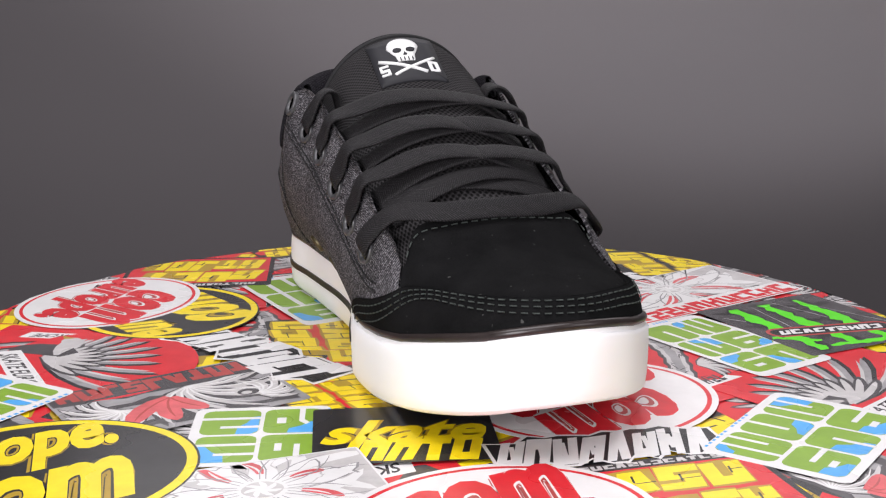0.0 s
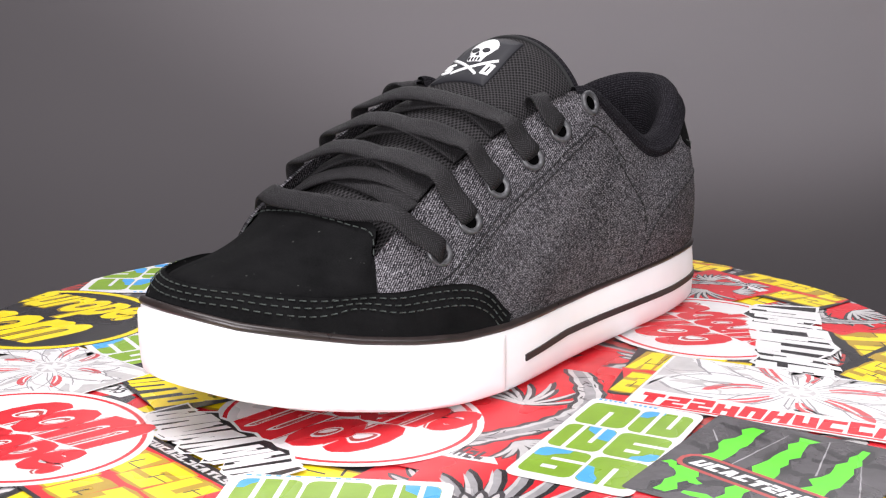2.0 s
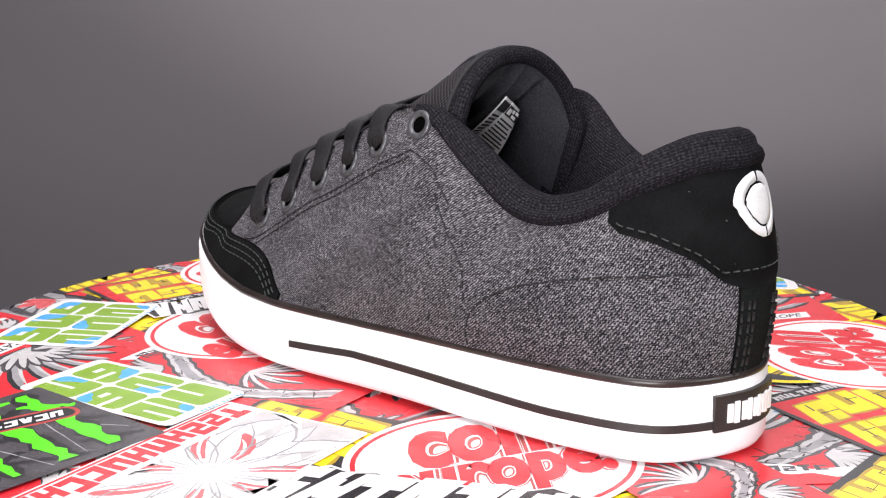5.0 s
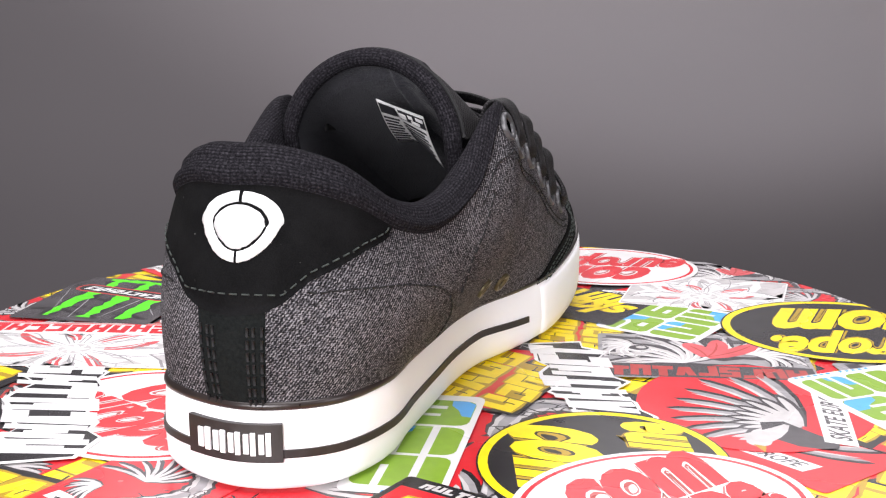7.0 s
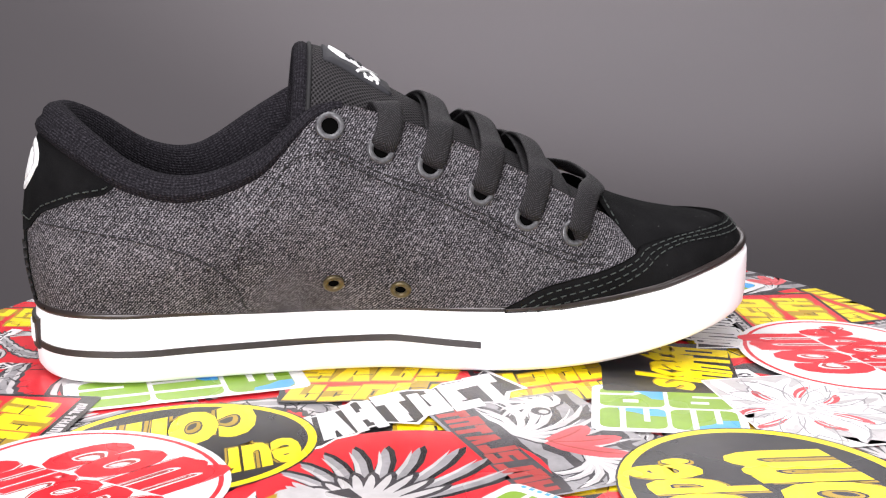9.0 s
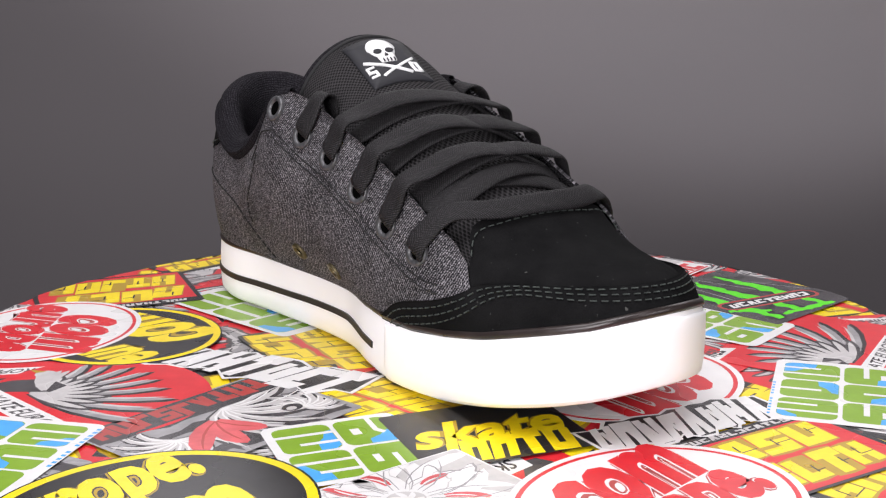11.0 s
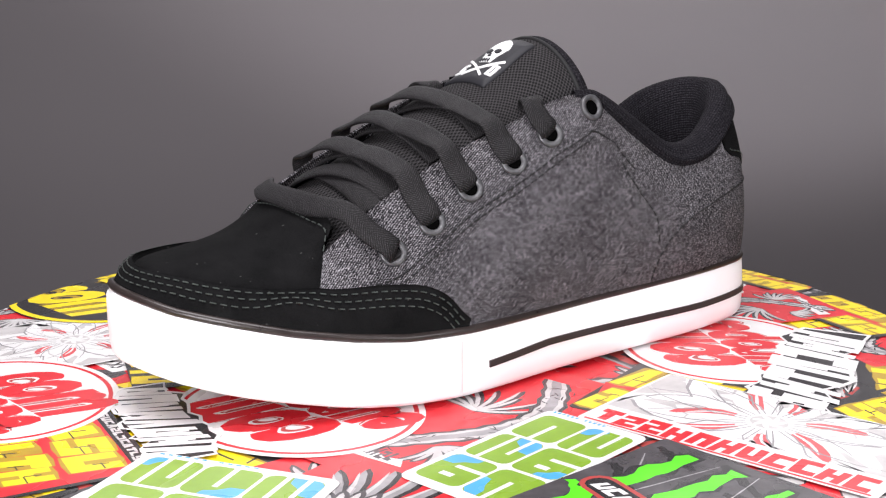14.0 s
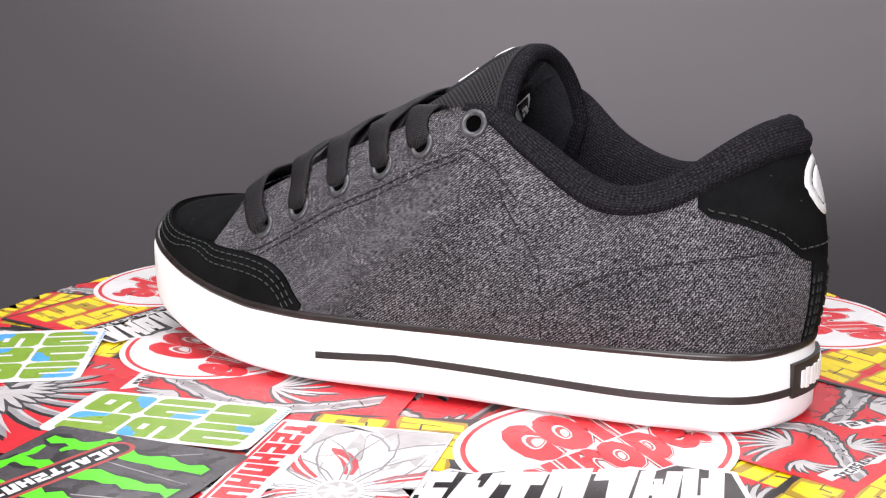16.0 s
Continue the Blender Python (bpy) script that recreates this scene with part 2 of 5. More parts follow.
# ---- shoe: plan, top line and profile ----
# keys run from the heel along the outer side to the toe and back along the inner side
OUT = np.array([(0.0015, 0.0020), (0.0079, 0.0227), (0.0203, 0.0351), (0.0498, 0.0433), (0.0848, 0.0473), (0.1146, 0.0500), (0.1393, 0.0532), (0.1613, 0.0570),
                (0.1817, 0.0593), (0.2000, 0.0590), (0.2150, 0.0572), (0.2284, 0.0543), (0.2406, 0.0505), (0.2559, 0.0443), (0.2712, 0.0353), (0.2842, 0.0217),
                (0.2912, 0.0031), (0.2872, -0.0171), (0.2760, -0.0293), (0.2615, -0.0374), (0.2470, -0.0422), (0.2320, -0.0441), (0.2129, -0.0444), (0.1897, -0.0432),
                (0.1645, -0.0380), (0.1399, -0.0309), (0.1149, -0.0294), (0.0900, -0.0308), (0.0653, -0.0324), (0.0399, -0.0344), (0.0174, -0.0284), (0.0052, -0.0146)])
TOP = np.array([(0.0115, 0.0010, 0.1000), (0.0155, 0.0145, 0.0988), (0.0260, 0.0265, 0.0923), (0.0450, 0.0345, 0.0801), (0.0660, 0.0375, 0.0784), (0.0900, 0.0390, 0.0921),
                (0.1100, 0.0395, 0.1051), (0.1260, 0.0380, 0.1041), (0.1500, 0.0355, 0.0946), (0.1760, 0.0335, 0.0846), (0.2020, 0.0345, 0.0721), (0.2195, 0.0372, 0.0621),
                (0.2270, 0.0360, 0.0561), (0.2215, 0.0310, 0.0656), (0.2215, 0.0200, 0.0680), (0.2215, 0.0090, 0.0689), (0.2215, 0.0010, 0.0691), (0.2215, -0.0070, 0.0689),
                (0.2215, -0.0170, 0.0680), (0.2225, -0.0295, 0.0648), (0.2290, -0.0360, 0.0531), (0.2225, -0.0370, 0.0601), (0.2080, -0.0390, 0.0681), (0.1830, -0.0390, 0.0816),
                (0.1570, -0.0410, 0.0936), (0.1330, -0.0420, 0.1026), (0.1135, -0.0455, 0.1046), (0.0910, -0.0440, 0.0846), (0.0660, -0.0400, 0.0761), (0.0440, -0.0350, 0.0801),
                (0.0260, -0.0270, 0.0923), (0.0155, -0.0130, 0.0988)])
BULGE = np.array([.007, .005, .005, .007, .0075, .007, .006, .005, .004, .004, .003, .002, .001, .0, .0, .0,
                  .0, .0, .0, .0, .001, .002, .003, .005, .009, .013, .014, .010, .007, .006, .005, .006])[:, None]
HEEL = -0.17           # key of the heel's middle seam
TOE = np.array([0] * 10 + [0.04, 0.18, 0.48, 0.82, 1, 1, 1, 1, 1, 0.82, 0.48, 0.18, 0.04] + [0] * 9, float)[:, None]
NKEY = len(OUT)


def fox_top(u):
    return np.interp(u, [0, .05, .1, .135, .18, .205, .225, .245, .262, .28, .2925], [.0272, .0270, .0260, .0254, .0256, .0264, .0288, .0322, .0362, .0404, .0450])


def fox_low(u):
    return np.interp(u, [.18, .19, .20, .21, .22, .23, .24, .25, .26, .27, .28, .2925], [0, .0002, .0006, .0012, .0021, .0035, .0052, .0070, .0089, .0111, .0136, .0176])


def rim(k, out=0.0):
    """Plan outline at the keys k, moved outwards by out, as (u, v)."""
    k = np.asarray(k, float)
    p = spline(OUT, k, True)
    t = unit(spline(OUT, k + 0.02, True) - spline(OUT, k - 0.02, True))
    return p + out * np.stack([-t[..., 1], t[..., 0]], -1)


def upper(k, h, lift=0.0):
    """The shoe's upper: k runs round the keys, h from the sole's edge (0) to the top line (1)."""
    k, h = np.broadcast_arrays(np.asarray(k, float), np.asarray(h, float))
    if np.any(lift):
        e = 1e-3
        p = upper(k, h)
        n = unit(np.cross(upper(k, h + e) - upper(k, h - e), upper(k + 0.02, h) - upper(k - 0.02, h)))
        return p + n * np.asarray(lift)[..., None]
    low = rim(k, -0.0022)
    low = np.concatenate([low, fox_top(low[..., :1]) - 0.002], -1)
    top, toe, b = spline(TOP, k, True), spline(TOE, k, True), spline(BULGE, k, True)
    hh = h[..., None]
    x = (1 - toe) * hh + toe * np.sign(hh) * np.abs(hh) ** 1.6
    y = (1 - toe) * hh + toe * (0.25 * x + 0.36 * x ** 3 + 0.39 * (1 - np.exp(-np.maximum(x, -0.02) / 0.06)))
    t = unit(spline(OUT, k + 0.05, True) - spline(OUT, k - 0.05, True))
    outward = np.concatenate([-t[..., 1:], t[..., :1], 0 * t[..., :1]], -1)
    w = np.concatenate([x, x, y], -1)
    return low + (top - low) * w + outward * b * 4 * hh * (1 - hh)


# where the shoe stands on the disc: its plan's origin and heading
STAND = pose(-0.04591, 0.15169, 0.0, 0, 0, -72.127)
shoe = empty("shoe", "low black skate shoe of heather denim and suede with white sole", "shoe")
shoe.location = (0, 0, TOP_Z)
STAND_R, STAND_T = np.array(STAND.to_3x3()), np.array(STAND.translation)


def shoe_part(name, verts, faces, mat, parent=None, label="", uvs=None, smooth=True):
    v = np.asarray(verts, float) @ STAND_R.T + STAND_T
    return part(name, v, faces, mat, parent or shoe, label, uvs, smooth)


def patch(name, ks, lo, hi, n, mat, thick=0.0, lift=0.0, parent=None, label=""):
    """A panel of the upper between the heights lo and hi over the keys ks, with thickness and a turned-down edge."""
    ks = np.asarray(ks, float)
    lo, hi = np.broadcast_to(lo, ks.shape), np.broadcast_to(hi, ks.shape)
    s = np.linspace(0, 1, n)
    h = lo[:, None] + (hi - lo)[:, None] * s[None]
    kk = np.broadcast_to(ks[:, None], h.shape)
    p = upper(kk, h, np.full(h.shape, lift + thick) if lift + thick else 0.0)
    arc = np.concatenate([[0], np.cumsum(np.linalg.norm(np.diff(p[:, n // 2], axis=0), axis=1))])
    up = np.cumsum(np.concatenate([np.zeros((len(ks), 1)), np.linalg.norm(np.diff(p, axis=1), axis=2)], 1), 1)
    up = up + (upper(ks, lo)[:, 2] - 0.02)[:, None]
    uv = np.stack([np.broadcast_to(arc[:, None], up.shape), up], -1).reshape(-1, 2)
    v, f = p.reshape(-1, 3), grid_faces(len(ks), n, flip=True)
    if thick:
        m = len(ks)
        loop = [i * n for i in range(m)] + [(m - 1) * n + j for j in range(1, n)] + [i * n + n - 1 for i in range(m - 2, -1, -1)] + [j for j in range(n - 2, 0, -1)]
        under = upper(kk, h, np.full(h.shape, lift - 0.0004)).reshape(-1, 3)[loop]
        c = len(v)
        v = np.concatenate([v, under])
        uv = np.concatenate([uv, uv[loop]])
        f = f + [(loop[i], loop[(i + 1) % len(loop)], c + (i + 1) % len(loop), c + i) for i in range(len(loop))]
    return shoe_part(name, v, f, mat, parent, label, uv)


_k, _h = np.meshgrid(np.linspace(0, NKEY, 641)[:-1], np.linspace(0, 1, 81), indexing="ij")
_P = upper(_k, _h)


def find(u, w, side):
    """Key and height of the upper's point at the length u and height w on the side +1 or -1."""
    d = (_P[..., 0] - u) ** 2 + (_P[..., 2] - w) ** 2 + 1e3 * ((_k < 16) != (side > 0))
    i = np.unravel_index(np.argmin(d), d.shape)
    return _k[i], _h[i]


def find_heel(v, w):
    d = (_P[..., 1] - v) ** 2 + (_P[..., 2] - w) ** 2 + 1e3 * (_P[..., 0] > 0.05)
    i = np.unravel_index(np.argmin(d), d.shape)
    return _k[i], _h[i]


def band_line(ks):
    """Height h of the seam between collar band and quarter."""
    ks = np.asarray(ks, float) % NKEY
    drop = np.interp(ks, [0, 2, 3, 5, 6.3, 7, 25, 26, 27, 29, 30, 32], [.0075, .0066, .0050, .0032, .0020, .0, .0, .0020, .0036, .0050, .0064, .0075])
    top = spline(TOP, ks, True)[..., 2]
    return 1 - drop / (top - 0.0265)


# quarter: the denim walls, in one piece round the heel
qk = np.concatenate([np.arange(20.2, 32, 0.06), np.arange(32, 32 + 11.9, 0.06)])
quarter = patch("quarter", qk, 0.0, np.minimum(band_line(qk) + 0.01, 1.0), 26, DENIM, 0.0008, 0.0, None, "black heather denim quarter with dark stitching")
vk = np.linspace(10.6, 21.4, 120)
vamp = patch("vamp", vk, 0.0, 1.0, 30, SUEDE, 0.0, -0.0006, None, "matt black suede vamp")

# toe guard laid over vamp and quarter
# its upper edge: length and height along the outer side, over the toe, and back along the inner side
GUARD_OUT = [(.180, .0269), (.1841, .0365), (.1904, .0420), (.2004, .0446), (.2150, .0450), (.2283, .0450), (.2400, .0454), (.2500, .0464)]
GUARD_IN = [(.2450, .0490), (.2312, .0442), (.2170, .0392), (.2061, .0373), (.1919, .0335), (.1854, .0283), (.1822, .0228)]
GUARD = [find(u, w, 1) for u, w in GUARD_OUT] + [(14.0, .50), (15.0, .42), (16.0, .39), (17.0, .42), (18.0, .50)] + [find(u, w, -1) for u, w in GUARD_IN]
GUARD_K = [g[0] for g in GUARD]
GUARD_W = [float(upper(k, h)[2]) for k, h in GUARD]
GUARD_W[8:13] = [.0482, .0502, .0513, .0512, .0502]


def guard_top(ks):
    """Height h of the guard's upper edge at the keys."""
    ks = np.asarray(ks, float)
    want = np.mean([np.interp(ks + d, GUARD_K, GUARD_W) for d in np.linspace(-0.4, 0.4, 9)], 0)
    hs = np.linspace(0, 1, 161)
    w = upper(ks[:, None], hs[None])[..., 2]
    return np.array([np.interp(t, row, hs) for t, row in zip(want, w)])


gk = np.linspace(GUARD_K[0], GUARD_K[-1], 200)
guard = patch("toe_guard", gk, 0.0, guard_top(gk), 16, SUEDE, 0.0016, 0.0, None, "black suede toe guard with triple stitching")

# heel patch and strip
PATCH_K, PATCH_W = [0, .5, .8, 1.2, 2.0, 2.45, 2.62], [.0555, .0565, .0590, .0650, .0715, .0735, .0765]


def heel_low(ks):
    a = np.abs((np.asarray(ks) - HEEL + NKEY / 2) % NKEY - NKEY / 2)
    top = spline(TOP, ks, True)[..., 2]
    return (np.interp(a, PATCH_K, PATCH_W) - 0.0248) / (top - 0.0248)


hk = HEEL + np.linspace(-2.62, 2.62, 90)
heel_patch = patch("heel_patch", hk, np.minimum(heel_low(hk), band_line(hk)), band_line(hk) + 0.004, 14, SUEDE, 0.0013, 0.0, None, "black suede heel patch with white round emblem")
sk = HEEL + np.linspace(-0.54, 0.54, 20)
heel_strip = patch("heel_strip", sk, 0.0, 0.44, 14, STRIP, 0.0011, 0.0, None, "black webbing heel strip")


# collar: a padded roll over the top line, then the lining down into the shoe
ck = np.concatenate([np.arange(25.6, 32, 0.07), np.arange(32, 38.55, 0.07)])
ct = spline(TOP, ck, True)
t = unit(spline(TOP, ck + 0.05, True) - spline(TOP, ck - 0.05, True))
outw = unit(np.stack([-t[:, 1], t[:, 0], 0 * t[:, 0]], 1))
upw = unit(np.cross(outw, t) * np.sign(np.cross(outw, t)[:, 2:]))
seam = upper(ck, band_line(ck), np.full(ck.shape, 0.0006))
fade = np.clip(np.minimum(ck - 25.4, 38.75 - ck) / 1.6, 0.3, 1)[:, None]
rings = [seam - upw * 0.001]
for s, puff in ((0.25, 0.0022), (0.5, 0.0034), (0.75, 0.0036)):
    rings.append(seam + (ct - seam) * s + outw * puff * fade)
for deg in (0, 30, 60, 90, 120, 150):
    c, q = math.cos(radians(deg)), math.sin(radians(deg))
    rings.append(ct + fade * (outw * (0.0025 + (c - 1) * 0.0052) + upw * 0.0045 * q))
inner = ct + fade * (outw * -0.0085)
floor_pt = np.concatenate([rim(ck, -0.010), np.full((len(ck), 1), 0.022)], 1)
for s in (0.12, 0.3, 0.5, 0.75, 1.0):
    rings.append(inner * (1 - s) + floor_pt * s + outw * -0.002 * math.sin(s * 3.14))
cv = np.stack(rings, 1)
collar_u = np.concatenate([[0], np.cumsum(np.linalg.norm(np.diff(ct, axis=0), axis=1))])
collar_v = np.concatenate([np.zeros((len(ck), 1)), np.cumsum(np.linalg.norm(np.diff(cv, axis=1), axis=2), 1)], 1)
collar_uv = np.stack([np.broadcast_to(collar_u[:, None], collar_v.shape), collar_v], -1).reshape(-1, 2)
shoe_part("collar", cv.reshape(-1, 3), grid_faces(len(ck), len(rings), flip=True), LINING, None, "padded charcoal knit collar and lining", collar_uv)

# lining sheet behind quarter and vamp, coloured black so the inside stays dark
nk = np.linspace(6.2, 26.2, 200)
patch("vamp_lining", nk, 0.0, np.interp(nk, [6.2, 7.5, 11, 13, 19, 21, 25, 26.2], [.86, .93, .93, .97, .97, .93, .93, .86]), 24, DARK_LINING, 0.0, -0.0024, None, "black lining sheet that keeps the inside of the forefoot dark")

# insole
ik = np.linspace(0, NKEY, 97)[:-1]
iv = np.concatenate([rim(ik, -0.006), np.full((96, 1), 0.021)], 1)
shoe_part("insole", iv, [tuple(range(96))], INSOLE, None, "grey insole inside the shoe", None, False)


# ---- sole ----
fk = np.linspace(0, NKEY, 385)[:-1]
fu = rim(fk)[:, 0]
lo, hi = fox_low(fu), fox_top(fu)
prof = [(-.0075, 0.0), (-.0035, 0.0), (-.0012, .04), (.0002, .12), (.0006, .35), (.0003, .7), (-.0002, .93), (-.0008, .985), (-.0022, 1.0), (-.006, 1.0)]
def tuck(u, s):
    """How far the sole's wall leans in towards its foot, at the toe."""
    return -0.0010 * np.clip((np.asarray(u) - 0.205) / 0.06, 0, 1) * np.clip(1 - np.asarray(s), 0, 1) ** 1.7


fv = np.stack([np.concatenate([rim(fk, (o + tuck(fu, s))[:, None]), (lo + (hi - lo) * s)[:, None]], 1) for o, s in prof], 1)
ff = grid_faces(len(fk), len(prof), close_r=True, flip=True)
n = len(prof)
ff.append(tuple(i * n for i in range(len(fk))))
sole = shoe_part("sole", fv.reshape(-1, 3), ff, RUBBER, None, "white vulcanised rubber sole with toe spring")


def sole_band(name, ks, low, high, lift, mat, parent, label=""):
    """A strip on the sole's wall between two heights."""
    r = rim(ks, lift)
    rows = [(rim(ks, -0.0004), low), (r, low), (r, high), (rim(ks, -0.0004), high)]
    v = np.stack([np.concatenate([p, np.broadcast_to(w, ks.shape)[:, None]], 1) for p, w in rows], 1)
    f = grid_faces(len(ks), 4, flip=True) + [(0, 1, 2, 3), tuple(4 * (len(ks) - 1) + i for i in (3, 2, 1, 0))]
    return shoe_part(name, v.reshape(-1, 3), f, mat, parent, label, None, False)


stk = np.linspace(-8.35, 7.5, 220)
su = rim(stk)[:, 0]
sw = np.interp(su, [0, .05, .1, .14, .175], [.0128, .0124, .0132, .0136, .0114])
sole_band("stripe", stk, sw - 0.0013, sw + 0.0013, 0.0011, BLACK_RUBBER, sole, "black rubber pinstripe")
lk = HEEL + np.linspace(-0.82, 0.82, 24)
heel_label = sole_band("heel_label", lk, 0.0104, 0.0224, 0.0017, BLACK_RUBBER, sole, "black rubber heel label with white marks")
bk = np.linspace(8.05, 23.25, 160)
bu = rim(bk)[:, 0]
blo, bhi = fox_low(bu), fox_top(bu)
fade = np.clip(np.minimum(bk - bk[0], bk[-1] - bk) / 0.12, 0.1, 1)
rows = [(-.0006, .07), (.0005, .075), (.0011, .11), (.0014, .25), (.0014, .5), (.0012, .72), (.0010, .86), (.0005, .90), (-.0006, .905)]
bv = np.stack([np.concatenate([rim(bk, ((o + 0.0006) * fade - 0.0006 + tuck(bu, s))[:, None]), (blo + (bhi - blo) * s)[:, None]], 1) for o, s in rows], 1)
shoe_part("toe_bumper", bv.reshape(-1, 3), grid_faces(len(bk), len(rows), flip=True), RUBBER, sole)
pk = np.linspace(0, NKEY, 321)[:-1]
pp = np.concatenate([rim(pk, -0.0012), (fox_top(rim(pk)[:, 0]) + 0.0002)[:, None]], 1)
v, f = tube(pp, 0.0016, 8, True)
shoe_part("piping", v, f, PIPING, None, "glossy brown-black piping above the sole")


# ---- tongue ----
SPINE = np.array([(0.2500, 0.0500), (0.2280, 0.0598), (0.2000, 0.0766), (0.1720, 0.0918), (0.1500, 0.1038), (0.1340, 0.1132), (0.1185, 0.1232), (0.1045, 0.1262)])
ARCH = np.array([.010, .011, .014, .0160, .0190, .0225, .029, .032])[:, None]
WIDE = np.array([.034, .037, .0378, .0375, .0362, .0358, .0355, .0345])[:, None]


def tongue_at(a, q, lift=0.0):
    """Outer face of the tongue: a along its spine from the vamp (0) to the top (1), q across."""
    a, q = np.broadcast_arrays(np.asarray(a, float), np.asarray(q, float))
    s = a * (len(SPINE) - 1)
    c, arch, wide = spline(SPINE, s), spline(ARCH, s)[..., 0], spline(WIDE, s)[..., 0]
    ang = q * 1.42
    p = np.stack([c[..., 0] - 0.010 * np.clip(a - 0.75, 0, 1) * 4 * (1 - np.cos(ang)) * 0.5, wide * np.sin(ang) / math.sin(1.42), c[..., 1] - arch * (1 - np.cos(ang)) / (1 - math.cos(1.42))], -1)
    if np.any(lift):
        e = 1e-3
        n = unit(np.cross(tongue_at(a, q + e) - tongue_at(a, q - e), tongue_at(a + e, q) - tongue_at(a - e, q)))
        n = n * np.sign(n[..., 2:] + 1e-9)
        return p + n * np.asarray(lift)[..., None]
    return p


def tongue_sheet(a0, a1, lift, na=40, nq=40, q0=-1.0, q1=1.0):
    a, q = np.meshgrid(np.linspace(a0, a1, na), np.linspace(q0, q1, nq), indexing="ij")
    return tongue_at(a, q, np.full(a.shape, lift) if lift else 0.0), np.stack([a * 0.16, q * 0.046], -1)


o, uvo = tongue_sheet(0.0, 0.945, 0.0)
shoe_part("tongue", o.reshape(-1, 3), grid_faces(40, 40), MESH, None, "black mesh tongue with woven label", uvo.reshape(-1, 2))
la, lq = np.meshgrid(np.linspace(0.16, 0.955, 60), np.linspace(-1, 1, 90), indexing="ij")
fold = sum(d * np.exp(-((lq - c - 0.10 * (la - 0.7)) / s) ** 2) for c, d, s in ((-0.20, -.0030, .045), (-0.12, .0016, .09), (-0.46, -.0022, .035), (-0.54, .0014, .08))) * np.clip((0.95 - la) / 0.06, 0, 1)
i_ = tongue_at(la, lq, -0.0052 - 0.0040 * np.clip(1 - lq ** 2, 0, 1) * np.clip((0.95 - la) / 0.12, 0, 1) + fold)
skirt = [np.array([0.003, 0.0, -0.012]), np.array([0.008, 0.0, -0.034])]
i_ = np.concatenate([i_[:, :1] + skirt[1], i_[:, :1] + skirt[0], i_, i_[:, -1:] + skirt[0], i_[:, -1:] + skirt[1]], 1)
shoe_part("tongue_lining", i_.reshape(-1, 3), grid_faces(60, 94), PALE_LINING, None, "charcoal tongue lining")
# padded binding that rolls over the tongue's top edge and down its sides
qs = np.linspace(-1, 1, 60)
edge = tongue_at(np.full(60, 0.955), qs, np.full(60, -0.0026))
drop = np.linspace(1, 0.06, 12)[:, None] * np.array([0.012, 0.0, -0.036])
foot_l, foot_r = edge[0] + drop, edge[-1] + drop[::-1]
path = np.concatenate([foot_l, edge, foot_r])
centre = np.array([0.16, 0.0, 0.07])
v, f = tube(path, 0.0034, 12, False, 0.95, unit(path - centre))
bind_u = np.concatenate([[0], np.cumsum(np.linalg.norm(np.diff(path, axis=0), axis=1))])
bind_uv = np.stack(np.broadcast_arrays(bind_u[:, None], np.arange(12)[None] * 0.0018), -1).reshape(-1, 2)
shoe_part("tongue_binding", v, f, LINING, None, "padded charcoal binding of the tongue", bind_uv)
bead = tongue_at(np.full(60, 0.925), qs * 0.985, np.full(60, 0.0002))
v, f = tube(bead, 0.0009, 6, False, 1.0, unit(bead - centre))
shoe_part("tongue_seam", v, f, DARK_THREAD, None)


def on_tongue(x, y, lift):
    """A point of the tongue's label: x across and y up from its middle, in metres."""
    return tongue_at(0.751 + np.asarray(y) * 1.38 / 0.158, (np.asarray(x) * 0.90 - 0.003) / 0.0345 * 0.70, np.full(np.shape(x), lift))


def flat_shape(name, outline, place, lift, thick, mat, parent, label=""):
    """A thin raised shape with this outline, laid on a surface by place(x, y, lift)."""
    x, y = np.array(outline, float).T
    n = len(x)
    cx, cy = x.mean(), y.mean()
    rings = [place(x, y, lift - 0.0004), place(x, y, lift + thick)]
    for s in (0.66, 0.33):
        rings.append(place(cx + (x - cx) * s, cy + (y - cy) * s, lift + thick * 1.05))
    v = np.concatenate(rings + [place(np.array([cx]), np.array([cy]), lift + thick * 1.05)])
    f = grid_faces(4, n, close_c=True) + [(3 * n + i, 3 * n + (i + 1) % n, 4 * n) for i in range(n)]
    return shoe_part(name, v, f, mat, parent, label)


def ring_outline(fn, n=40):
    return [fn(2 * math.pi * i / n) for i in range(n)]


def dense(points, step=0.0012):
    """A polygon with extra points along its sides."""
    out = []
    for (x0, y0), (x1, y1) in zip(points, points[1:] + points[:1]):
        m = max(1, int(math.hypot(x1 - x0, y1 - y0) / step))
        out += [(x0 + (x1 - x0) * j / m, y0 + (y1 - y0) * j / m) for j in range(m)]
    return out


tongue_label = flat_shape("tongue_label", dense([(-.0155, -.0125), (.0155, -.0125), (.0155, .0142), (-.0155, .0142)]), on_tongue, 0.0004, 0.0006, LABEL_BLACK, None, "black woven tongue label with white skull over crossed bones")
LL = 0.0012


def label_mark(name, outline, lift=LL, mat=EMBROIDERY):
    return flat_shape(name, [(x, 0.0008 + y * 0.84) for x, y in outline], on_tongue, lift, 0.0004, mat, tongue_label)


